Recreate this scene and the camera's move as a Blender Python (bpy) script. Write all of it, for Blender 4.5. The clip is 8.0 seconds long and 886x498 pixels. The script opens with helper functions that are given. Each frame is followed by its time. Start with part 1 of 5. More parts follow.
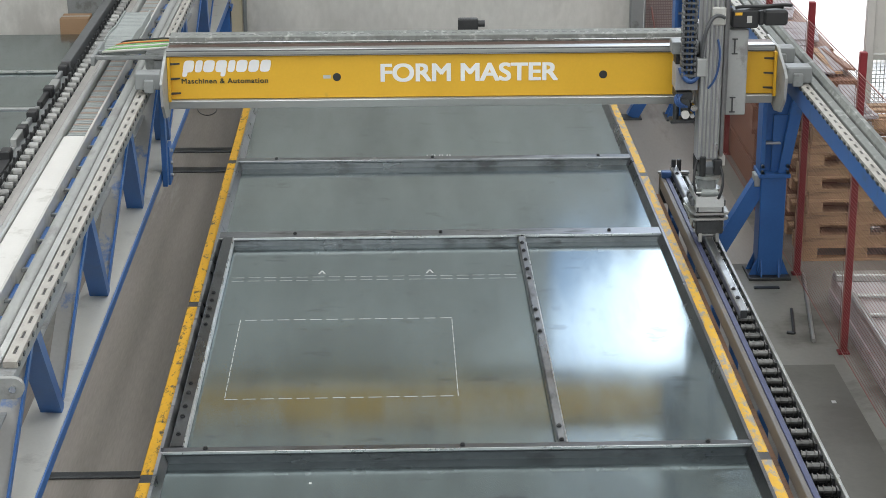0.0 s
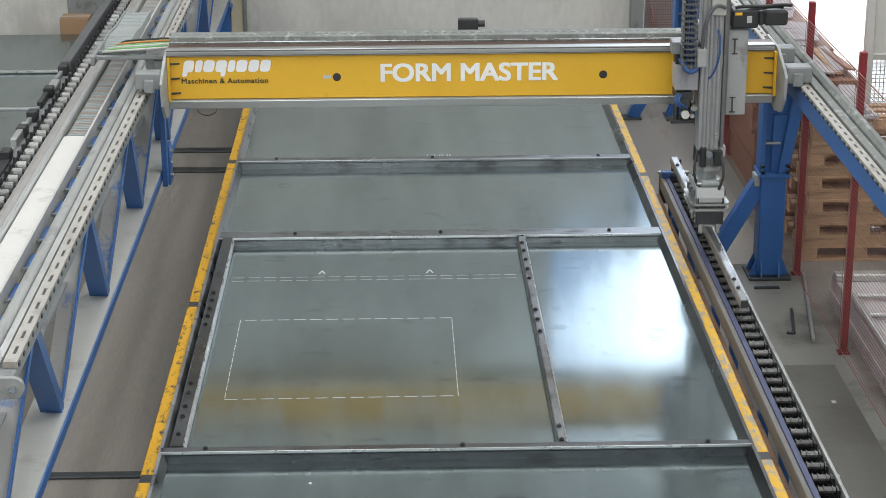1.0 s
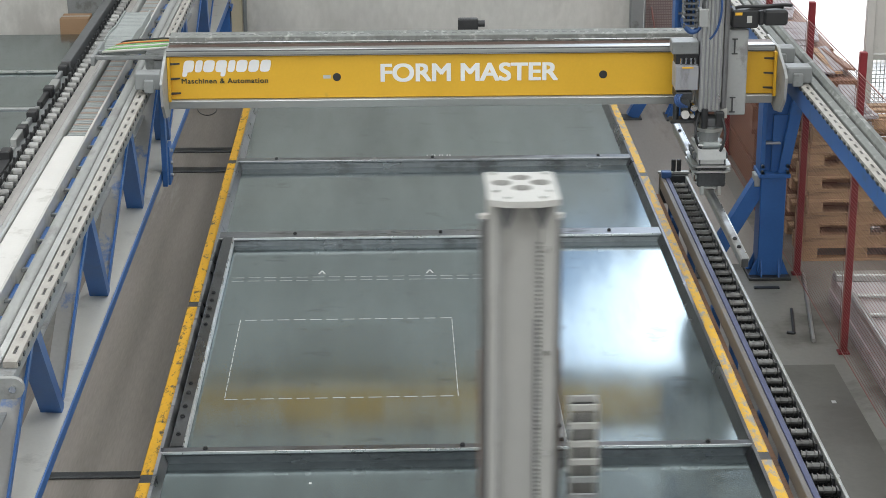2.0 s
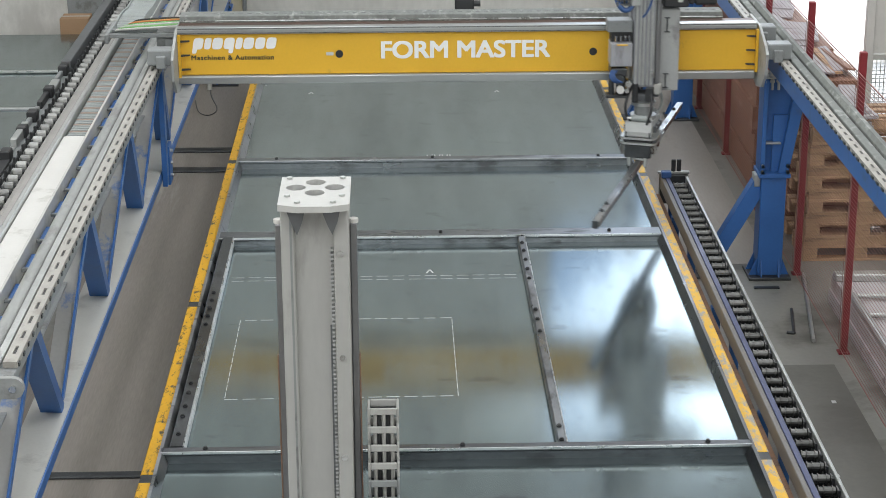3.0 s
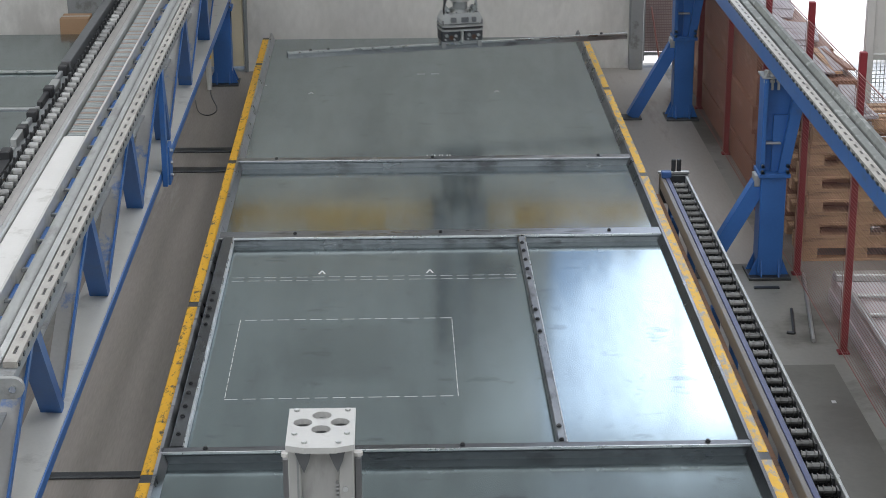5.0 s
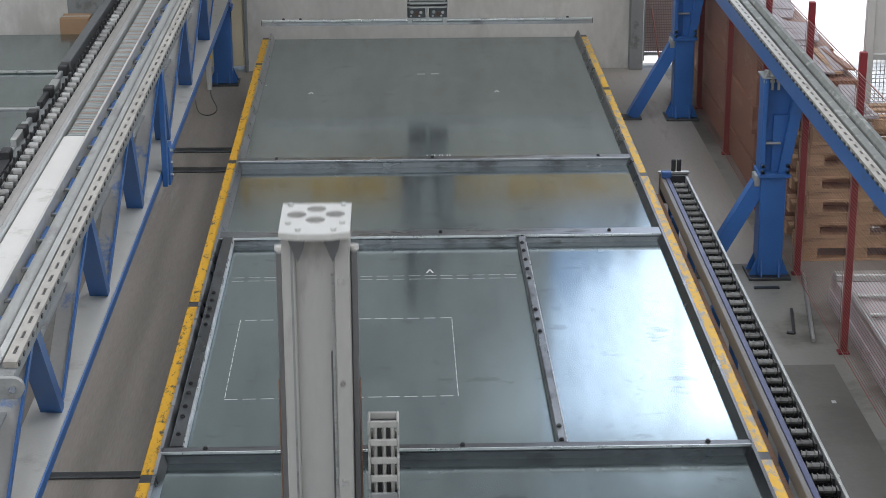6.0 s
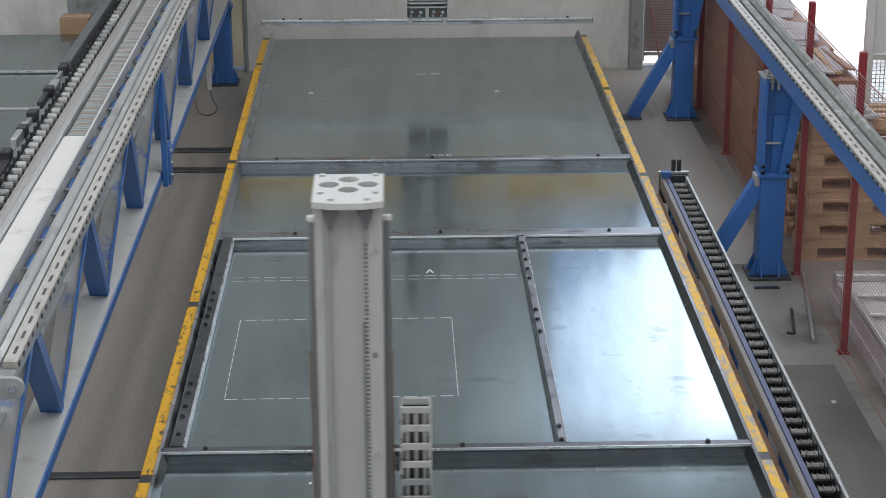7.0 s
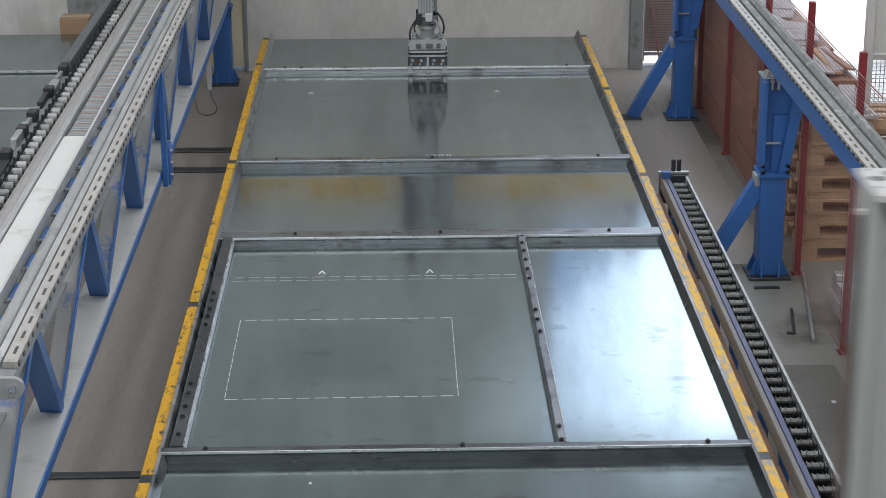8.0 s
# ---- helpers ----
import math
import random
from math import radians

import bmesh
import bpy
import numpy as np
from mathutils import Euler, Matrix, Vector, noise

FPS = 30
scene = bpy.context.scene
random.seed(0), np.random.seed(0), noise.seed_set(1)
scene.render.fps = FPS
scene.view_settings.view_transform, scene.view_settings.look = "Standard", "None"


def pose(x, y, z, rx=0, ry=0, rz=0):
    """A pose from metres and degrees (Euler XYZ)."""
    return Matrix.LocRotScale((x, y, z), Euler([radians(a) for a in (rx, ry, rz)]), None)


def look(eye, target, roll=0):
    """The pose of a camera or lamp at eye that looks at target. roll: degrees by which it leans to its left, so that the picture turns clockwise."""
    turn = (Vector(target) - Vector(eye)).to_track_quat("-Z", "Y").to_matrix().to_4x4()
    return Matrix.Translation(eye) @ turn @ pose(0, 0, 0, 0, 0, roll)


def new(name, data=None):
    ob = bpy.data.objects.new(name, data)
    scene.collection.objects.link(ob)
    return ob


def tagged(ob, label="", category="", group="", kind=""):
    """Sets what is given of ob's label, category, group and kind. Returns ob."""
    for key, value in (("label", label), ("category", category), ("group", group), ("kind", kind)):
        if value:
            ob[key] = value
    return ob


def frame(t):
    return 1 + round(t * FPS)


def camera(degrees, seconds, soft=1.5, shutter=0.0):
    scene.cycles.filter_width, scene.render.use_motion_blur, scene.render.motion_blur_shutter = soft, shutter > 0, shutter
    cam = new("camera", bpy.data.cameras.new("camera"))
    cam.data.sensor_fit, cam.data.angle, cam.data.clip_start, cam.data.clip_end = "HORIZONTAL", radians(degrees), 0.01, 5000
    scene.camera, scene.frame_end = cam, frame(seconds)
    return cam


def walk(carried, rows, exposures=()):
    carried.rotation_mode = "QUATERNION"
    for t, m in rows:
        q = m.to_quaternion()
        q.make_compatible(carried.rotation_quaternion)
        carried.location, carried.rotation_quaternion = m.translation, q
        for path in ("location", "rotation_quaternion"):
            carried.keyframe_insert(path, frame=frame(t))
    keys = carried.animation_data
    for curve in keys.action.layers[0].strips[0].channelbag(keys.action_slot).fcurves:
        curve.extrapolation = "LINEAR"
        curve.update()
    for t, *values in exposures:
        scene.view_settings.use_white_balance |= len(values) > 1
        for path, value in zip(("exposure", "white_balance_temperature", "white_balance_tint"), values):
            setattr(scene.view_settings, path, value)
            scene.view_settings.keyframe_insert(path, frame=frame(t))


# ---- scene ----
# Camera: stands still on a gallery, looking down the production line (+Y); floor at z = 0.
cam = camera(25.9, 8.0, soft=0.75, shutter=0.5)
EYE = Vector((0, 0, 5.3))
AIM = EYE + Vector((0.02345446, 0.94515026, -0.32579269)) * 10
walk(cam, [(0, look(EYE, AIM, -0.226)), (8, look(EYE, AIM, -0.226))],
     [(0, 0.95, 6500, 10), (3.0, 0.96, 6500, 10), (3.4, 0.98, 6500, 10), (4.0, 0.93, 6420, 11), (4.5, 0.81, 6320, 12), (5.8, 0.66, 6260, 13), (8, 0.66, 6260, 13)])

# ---- world, sun, large lights ----
world = bpy.data.worlds.new("world")
scene.world = world
world.use_nodes = True
wn = world.node_tree.nodes
sky = wn.new("ShaderNodeTexSky")
sky.sky_type, sky.sun_disc = "NISHITA", False
sky.sun_elevation, sky.sun_rotation = radians(50), radians(86)
world.node_tree.links.new(sky.outputs[0], wn["Background"].inputs[0])
wn["Background"].inputs[1].default_value = 0.15
sun_data = bpy.data.lights.new("sun", "SUN")
sun_data.energy, sun_data.angle, sun_data.color = 5.0, radians(0.6), (1, 0.96, 0.9)
sun = new("sun", sun_data)
sun.matrix_world = look((10, 0.7, 12), (0, 0, 0))


def area(name, eye, target, sx, sy, watts, color):
    d = bpy.data.lights.new(name, "AREA")
    d.shape, d.size, d.size_y, d.energy, d.color = "RECTANGLE", sx, sy, watts, color
    ob = new(name, d)
    ob.matrix_world = look(eye, target)
    return ob


# fill added above and behind the camera; daylight of the back wall's high window
for sx in (-7.4, -4.2, -0.9, 2.6, 5.6):
    area("roof_fill", (sx, 8, 7.86), (sx, 8.01, 0), 1.3, 24, 206, (0.97, 0.99, 1.0))
# unseen fill from behind the camera, added for faces turned towards it
area("front_fill", (0, -5.85, 5.4), (0, 10, 3.0), 12, 3.6, 215, (1.0, 0.99, 0.97))
for i, watts in enumerate((1.9, 3.0, 4.2, 5.8, 7.5, 9.2, 10.2)):
    wx, low = 2.036 + 0.371 * i, (4.2, 3.9, 3.6, 3.4, 3.33, 3.33, 3.33)[i]
    area("window_light", (wx, 21.95, (low + 5.97) / 2), (wx, 12, (low + 5.97) / 2 - 0.45), 0.37, 5.97 - low, watts, (0.89, 0.945, 1.0))
# weak strips before an opaque panel, added for the haze beside the bright patch
for wx, watts in ((1.05, 0.1), (1.35, 0.22), (1.65, 0.38)):
    area("window_light", (wx, 21.9, 5.28), (wx, 12, 4.8), 0.29, 1.4, watts, (0.93, 0.965, 1.0))
area("gate_light", (5.6, 21.9, 1.25), (2.2, 18.6, 0.1), 4.4, 2.2, 85, (0.95, 0.98, 1.0))

# ---- materials ----


def mat(name, color, rough=0.5, metal=0.0, vary=0.12, scale=6.0, bump=0.0, fine=60.0, stretch=(1, 1, 1), dirt=None, dirt_amt=0.0,
        dirt_scale=2.0, spec=0.5, rough_vary=0.1, per_piece=0.0):
    """A surface with two scales of variation in colour and gloss, stains and fine relief."""
    m = bpy.data.materials.new(name)
    m.use_nodes = True
    nt = m.node_tree
    n, l = nt.nodes, nt.links
    b = n["Principled BSDF"]
    tc = n.new("ShaderNodeTexCoord")
    mp = n.new("ShaderNodeMapping")
    mp.inputs["Scale"].default_value = stretch
    l.new(tc.outputs["Object"], mp.inputs[0])
    big, small = n.new("ShaderNodeTexNoise"), n.new("ShaderNodeTexNoise")
    big.inputs["Scale"].default_value, big.inputs["Detail"].default_value = scale, 5
    small.inputs["Scale"].default_value, small.inputs["Detail"].default_value = fine, 4
    l.new(mp.outputs[0], big.inputs[0])
    l.new(mp.outputs[0], small.inputs[0])
    add = n.new("ShaderNodeMath")
    add.operation = "ADD"
    half = n.new("ShaderNodeMath")
    half.operation = "MULTIPLY"
    half.inputs[1].default_value = 0.5
    l.new(small.outputs[0], half.inputs[0])
    l.new(big.outputs[0], add.inputs[0])
    l.new(half.outputs[0], add.inputs[1])
    ramp = n.new("ShaderNodeMapRange")
    ramp.inputs[1].default_value, ramp.inputs[2].default_value = 0.45, 1.05
    ramp.inputs[3].default_value, ramp.inputs[4].default_value = 1 - vary, 1 + vary
    l.new(add.outputs[0], ramp.inputs[0])
    mul = n.new("ShaderNodeVectorMath")
    mul.operation = "SCALE"
    mul.inputs[0].default_value = color
    if per_piece:
        oi, pr, pm = n.new("ShaderNodeObjectInfo"), n.new("ShaderNodeMapRange"), n.new("ShaderNodeMath")
        pr.inputs[3].default_value, pr.inputs[4].default_value = 1 - per_piece, 1 + per_piece
        pm.operation = "MULTIPLY"
        l.new(oi.outputs["Random"], pr.inputs[0])
        l.new(pr.outputs[0], pm.inputs[0])
        l.new(ramp.outputs[0], pm.inputs[1])
        l.new(pm.outputs[0], mul.inputs["Scale"])
    else:
        l.new(ramp.outputs[0], mul.inputs["Scale"])
    out = mul.outputs[0]
    if dirt:
        dn = n.new("ShaderNodeTexNoise")
        dn.inputs["Scale"].default_value, dn.inputs["Detail"].default_value, dn.inputs["Roughness"].default_value = dirt_scale, 8, 0.65
        l.new(mp.outputs[0], dn.inputs[0])
        dr = n.new("ShaderNodeMapRange")
        dr.inputs[1].default_value, dr.inputs[2].default_value = 0.62 - 0.25 * dirt_amt, 0.72 - 0.2 * dirt_amt
        l.new(dn.outputs[0], dr.inputs[0])
        mix = n.new("ShaderNodeMix")
        mix.data_type = "RGBA"
        l.new(dr.outputs[0], mix.inputs[0])
        l.new(out, mix.inputs[6])
        mix.inputs[7].default_value = (*dirt, 1)
        out = mix.outputs[2]
    l.new(out, b.inputs["Base Color"])
    rr = n.new("ShaderNodeMapRange")
    rr.inputs[1].default_value, rr.inputs[2].default_value = 0.3, 0.7
    rr.inputs[3].default_value, rr.inputs[4].default_value = max(0.02, rough * (1 - rough_vary)), min(1, rough * (1 + rough_vary))
    l.new(big.outputs[0], rr.inputs[0])
    l.new(rr.outputs[0], b.inputs["Roughness"])
    b.inputs["Metallic"].default_value = metal
    b.inputs["Specular IOR Level"].default_value = spec
    if bump:
        bp = n.new("ShaderNodeBump")
        bp.inputs["Strength"].default_value, bp.inputs["Distance"].default_value = bump, 0.004
        l.new(small.outputs[0], bp.inputs["Height"])
        l.new(bp.outputs[0], b.inputs["Normal"])
    return m


CONCRETE_FLOOR = mat("floor_concrete", (0.225, 0.22, 0.2), 0.5, 0, 0.14, 0.9, 0.15, 25, dirt=(0.1, 0.094, 0.082), dirt_amt=0.5, dirt_scale=0.75)
STRIP_FLOOR = mat("worn_floor_strip", (0.262, 0.235, 0.21), 0.5, 0, 0.26, 1.6, 0.15, 30, stretch=(3, 0.25, 1), dirt=(0.38, 0.355, 0.33), dirt_amt=0.15, dirt_scale=1.0)
AISLE = mat("worn_aisle", (0.27, 0.25, 0.225), 0.5, 0, 0.14, 1.2, 0.15, 30, stretch=(2, 0.4, 1), dirt=(0.2, 0.18, 0.16), dirt_amt=0.3, dirt_scale=1.2)
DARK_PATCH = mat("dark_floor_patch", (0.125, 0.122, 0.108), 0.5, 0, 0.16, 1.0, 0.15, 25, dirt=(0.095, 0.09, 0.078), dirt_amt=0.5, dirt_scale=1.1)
WALL = mat("wall_concrete", (0.64, 0.63, 0.595), 0.85, 0, 0.14, 0.9, 0.3, 18, stretch=(1, 1, 0.5), dirt=(0.5, 0.49, 0.46), dirt_amt=0.35, dirt_scale=0.9)
# unseen; darker than the wall below so the deck mirrors less light
UPPER_WALL = mat("upper_wall", (0.54, 0.545, 0.525), 0.8, 0, 0.1, 0.8, 0.2, 18)
CEIL = mat("ceiling_sheet", (0.55, 0.56, 0.55), 0.8, 0, 0.06, 1.0)


def deck_steel(name):
    """Oiled, ground steel plate: a sharp and a hazy gloss, mottled by wiping streaks, stains and scratches."""
    m = bpy.data.materials.new(name)
    m.use_nodes = True
    nt = m.node_tree
    n, l = nt.nodes, nt.links
    out = n["Material Output"]
    b1 = n["Principled BSDF"]
    b2 = n.new("ShaderNodeBsdfPrincipled")
    tc = n.new("ShaderNodeTexCoord")

    def noise(scale, detail, rough, stretch):
        mp, t = n.new("ShaderNodeMapping"), n.new("ShaderNodeTexNoise")
        mp.inputs["Scale"].default_value = stretch
        l.new(tc.outputs["Object"], mp.inputs[0])
        l.new(mp.outputs[0], t.inputs[0])
        t.inputs["Scale"].default_value, t.inputs["Detail"].default_value, t.inputs["Roughness"].default_value = scale, detail, rough
        return t.outputs[0]

    def ranged(src, a, b, c, d):
        r = n.new("ShaderNodeMapRange")
        for i, v in enumerate((a, b, c, d)):
            r.inputs[i + 1].default_value = v
        l.new(src, r.inputs[0])
        return r.outputs[0]

    def times(a, b):
        k = n.new("ShaderNodeMath")
        k.operation = "MULTIPLY"
        l.new(a, k.inputs[0])
        l.new(b, k.inputs[1])
        return k.outputs[0]

    cloud = noise(0.8, 6, 0.6, (1, 1, 1))
    wipe = noise(2.2, 8, 0.65, (1.6, 0.35, 1))
    fleck = noise(5.0, 10, 0.7, (1, 0.8, 1))
    scratch = noise(9.0, 4, 0.6, (0.15, 3.5, 1))
    tone = times(times(ranged(cloud, 0.3, 0.7, 0.9, 1.08), ranged(wipe, 0.3, 0.7, 0.82, 1.14)), ranged(fleck, 0.6, 0.7, 1.0, 0.72))
    # dried cement spots and rubbed blotches
    spot = noise(3.2, 9, 0.68, (0.8, 1.5, 1))
    tone = times(tone, ranged(spot, 0.6, 0.66, 1.0, 0.74))
    # a dull rectangular stain left by an earlier casting
    sep = n.new("ShaderNodeSeparateXYZ")
    l.new(tc.outputs["Object"], sep.inputs[0])
    sides = []
    for axis, mid, half in (("X", -0.33, 0.33), ("Y", 11.62, 0.5)):
        sub, ab = n.new("ShaderNodeMath"), n.new("ShaderNodeMath")
        sub.operation, ab.operation = "SUBTRACT", "ABSOLUTE"
        sub.inputs[1].default_value = mid
        l.new(sep.outputs[axis], sub.inputs[0])
        l.new(sub.outputs[0], ab.inputs[0])
        sides.append(ranged(ab.outputs[0], half - 0.12, half + 0.08, 1.0, 0.0))
    tone = times(tone, ranged(times(times(sides[0], sides[1]), ranged(wipe, 0.3, 0.6, 0.4, 1.0)), 0, 1, 1.0, 0.78))
    for b, colour in ((b1, (0.28, 0.34, 0.352)), (b2, (0.285, 0.342, 0.355))):
        sc = n.new("ShaderNodeVectorMath")
        sc.operation = "SCALE"
        sc.inputs[0].default_value = colour
        l.new(tone, sc.inputs["Scale"])
        l.new(sc.outputs[0], b.inputs["Base Color"])
        b.inputs["Metallic"].default_value = 1.0
    l.new(ranged(wipe, 0.3, 0.72, 0.105, 0.15), b1.inputs["Roughness"])
    l.new(ranged(fleck, 0.3, 0.7, 0.3, 0.42), b2.inputs["Roughness"])
    bp = n.new("ShaderNodeBump")
    bp.inputs["Strength"].default_value, bp.inputs["Distance"].default_value = 0.05, 0.002
    l.new(scratch, bp.inputs["Height"])
    l.new(bp.outputs[0], b2.inputs["Normal"])
    mix = n.new("ShaderNodeMixShader")
    l.new(ranged(cloud, 0.3, 0.7, 0.16, 0.26), mix.inputs[0])
    l.new(b1.outputs[0], mix.inputs[1])
    l.new(b2.outputs[0], mix.inputs[2])
    l.new(mix.outputs[0], out.inputs["Surface"])
    return m


DECK = deck_steel("pallet_steel")
STEEL = mat("shutter_steel", (0.135, 0.14, 0.148), 0.32, 1.0, 0.3, 5, 0.1, 70, stretch=(0.35, 1, 1), dirt=(0.1, 0.1, 0.105), dirt_amt=0.25, dirt_scale=9, rough_vary=0.3)
MID_STEEL = mat("worn_bar_steel", (0.25, 0.26, 0.272), 0.33, 1.0, 0.3, 5, 0.1, 70, stretch=(0.35, 1, 1), dirt=(0.13, 0.13, 0.135), dirt_amt=0.3, dirt_scale=9, rough_vary=0.3)
FRAME_GREY = mat("frame_grey_paint", (0.36, 0.37, 0.365), 0.5, 0, 0.08, 4, 0.04, 50, dirt=(0.24, 0.24, 0.235), dirt_amt=0.25, dirt_scale=6)
RAM_GREY = mat("ram_grey_paint", (0.32, 0.325, 0.345), 0.42, 0, 0.08, 5, 0.04, 60, stretch=(1, 1, 0.3), dirt=(0.2, 0.2, 0.205), dirt_amt=0.2, dirt_scale=7)
# dusty tilted faces of the blue truss, with the sky's sheen painted in
WEB_GREY = mat("dust_sheen_web", (0.4, 0.4, 0.39), 0.6, 0, 0.1, 4, 0.05, 50, dirt=(0.09, 0.2, 0.46), dirt_amt=0.22, dirt_scale=5)
RAIL_PALE = mat("pale_rail_strip", (0.37, 0.355, 0.325), 0.55, 0, 0.12, 6, 0.1, 50, stretch=(1, 0.4, 1), dirt=(0.28, 0.265, 0.24), dirt_amt=0.35, dirt_scale=9)
BAR_STEEL = mat("lighter_bar_steel", (0.4, 0.41, 0.42), 0.36, 1.0, 0.25, 5, 0.1, 70, stretch=(0.35, 1, 1), dirt=(0.22, 0.22, 0.225), dirt_amt=0.25, dirt_scale=9, rough_vary=0.3)
MAST_GREY = mat("mast_grey", (0.37, 0.37, 0.355), 0.5, 0, 0.08, 4, 0.05, 50, stretch=(1, 1, 0.3), dirt=(0.27, 0.265, 0.25), dirt_amt=0.2, dirt_scale=4)
GUIDE_GREY = mat("guide_grey", (0.2, 0.2, 0.205), 0.4, 0.5, 0.12, 5, 0.05, 50)
SCRAPED = mat("scraped_steel", (0.7, 0.71, 0.72), 0.55, 0.7, 0.35, 14, 0.2, 60, dirt=(0.3, 0.3, 0.31), dirt_amt=0.2, dirt_scale=14)
BRIGHT = mat("bright_steel", (0.62, 0.63, 0.63), 0.3, 1.0, 0.12, 8, 0.05, 90, rough_vary=0.3)
DARK_STEEL = mat("dark_steel", (0.09, 0.095, 0.1), 0.45, 0.8, 0.3, 6, 0.1, 60)
GALV = mat("galvanised_steel", (0.5, 0.51, 0.5), 0.45, 0.85, 0.15, 9, 0.05, 60, rough_vary=0.25)
ALU = mat("aluminium", (0.46, 0.47, 0.465), 0.33, 0.9, 0.08, 4, 0.03, 60, stretch=(0.2, 1, 1))
GREY_PAINT = mat("grey_paint", (0.235, 0.248, 0.25), 0.45, 0, 0.08, 5, 0.04, 60, dirt=(0.15, 0.15, 0.15), dirt_amt=0.28, dirt_scale=7)
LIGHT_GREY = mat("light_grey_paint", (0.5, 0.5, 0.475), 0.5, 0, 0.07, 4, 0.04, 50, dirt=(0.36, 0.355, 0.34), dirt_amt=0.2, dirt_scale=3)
PLATE_GREY = mat("plate_grey", (0.45, 0.45, 0.435), 0.45, 0, 0.06, 4, 0.05, 50, dirt=(0.38, 0.375, 0.36), dirt_amt=0.15, dirt_scale=9)
WHITE_PLATE = mat("white_plate", (0.6, 0.59, 0.565), 0.5, 0, 0.05, 3, 0.03, 50, dirt=(0.44, 0.43, 0.4), dirt_amt=0.22, dirt_scale=4)
YELLOW = mat("yellow_paint", (0.8, 0.46, 0.035), 0.42, 0, 0.06, 2.5, 0.03, 50, dirt=(0.5, 0.29, 0.04), dirt_amt=0.05, dirt_scale=2.5)
RIM_YELLOW = mat("worn_yellow_rim", (0.78, 0.42, 0.014), 0.5, 0, 0.12, 5, 0.1, 50, stretch=(1.3, 0.55, 1), dirt=(0.07, 0.06, 0.045), dirt_amt=0.3, dirt_scale=24)
RIM_FLAKED = mat("flaked_yellow_rim", (0.7, 0.41, 0.03), 0.5, 0, 0.15, 5, 0.1, 50, stretch=(1, 0.45, 1), dirt=(0.3, 0.295, 0.28), dirt_amt=0.58, dirt_scale=22)
BLUE = mat("blue_paint", (0.035, 0.13, 0.38), 0.4, 0, 0.12, 3, 0.04, 50, dirt=(0.05, 0.12, 0.28), dirt_amt=0.2, dirt_scale=4)
RED = mat("red_paint", (0.2, 0.015, 0.022), 0.5, 0, 0.15, 5, 0.05, 50)
WIRE = mat("red_wire", (0.27, 0.125, 0.11), 0.55, 0, 0.15, 8)
RUBBER = mat("black_plastic", (0.025, 0.026, 0.028), 0.5, 0, 0.2, 8, 0.05, 60)
CHAIN_GREY = mat("chain_grey", (0.29, 0.315, 0.31), 0.5, 0, 0.15, 9)
CHAIN = mat("chain_plastic", (0.1, 0.105, 0.11), 0.5, 0, 0.15, 9)
LINK_BROWN = mat("brownish_link", (0.3, 0.235, 0.2), 0.6, 0, 0.15, 9)
RUST = mat("rusty_steel", (0.24, 0.14, 0.09), 0.75, 0.2, 0.25, 5, 0.2, 40, dirt=(0.12, 0.08, 0.06), dirt_amt=0.35, dirt_scale=6)
WOOD = mat("raw_wood", (0.4, 0.255, 0.15), 0.7, 0, 0.2, 4, 0.15, 30, stretch=(0.4, 4, 4), per_piece=0.2, dirt=(0.2, 0.135, 0.09), dirt_amt=0.35, dirt_scale=5)
BROWN_BOARD = mat("brown_board", (0.24, 0.12, 0.075), 0.6, 0, 0.2, 3, 0.1, 30, stretch=(1, 1, 3), dirt=(0.34, 0.2, 0.14), dirt_amt=0.3, dirt_scale=2)
CARD = mat("cardboard", (0.38, 0.24, 0.14), 0.8, 0, 0.08, 6)
CREAM = mat("cream_door", (0.58, 0.52, 0.38), 0.55, 0, 0.05, 3)
DUSTY = mat("dusty_profile", (0.2, 0.21, 0.2), 0.75, 0.1, 0.25, 9, 0.4, 40, stretch=(1, 0.5, 1), dirt=(0.36, 0.37, 0.35), dirt_amt=0.3, dirt_scale=16)
GATE_SHEET = mat("pinkish_sheet", (0.5, 0.44, 0.43), 0.7, 0, 0.1, 2)
GATE_WIRE = mat("gate_wire", (0.3, 0.24, 0.235), 0.6, 0, 0.1, 6)
TUBE_GREY = mat("dull_tube", (0.33, 0.34, 0.33), 0.55, 0.3, 0.12, 5, 0.1, 40, stretch=(1, 0.3, 1), dirt=(0.24, 0.24, 0.235), dirt_amt=0.3, dirt_scale=6)
FOIL = mat("wrapping_foil", (0.45, 0.42, 0.43), 0.3, 0, 0.15, 6, 0.6, 14, dirt=(0.32, 0.27, 0.27), dirt_amt=0.3, dirt_scale=4)
SHEET = mat("pale_sheet", (0.4, 0.375, 0.385), 0.75, 0, 0.18, 4, 0.2, 25, dirt=(0.26, 0.23, 0.23), dirt_amt=0.3, dirt_scale=3)
WHITE = mat("white_mark", (0.56, 0.57, 0.56), 0.6, 0, 0.04, 6)
LETTER = mat("white_letter", (0.9, 0.9, 0.89), 0.5, 0, 0.03, 6)
OLIVE = mat("dark_letter", (0.06, 0.06, 0.03), 0.5, 0, 0.03, 6)
BLUE_HOSE = mat("blue_hose", (0.03, 0.08, 0.22), 0.4, 0, 0.1, 6)
GREEN_CABLE = mat("green_cable", (0.16, 0.36, 0.12), 0.5, 0, 0.1, 6)
ORANGE_CABLE = mat("orange_cable", (0.55, 0.2, 0.05), 0.5, 0, 0.1, 6)
GREASE = mat("greased_rack", (0.09, 0.05, 0.035), 0.45, 0.3, 0.25, 6, 0.1, 60)
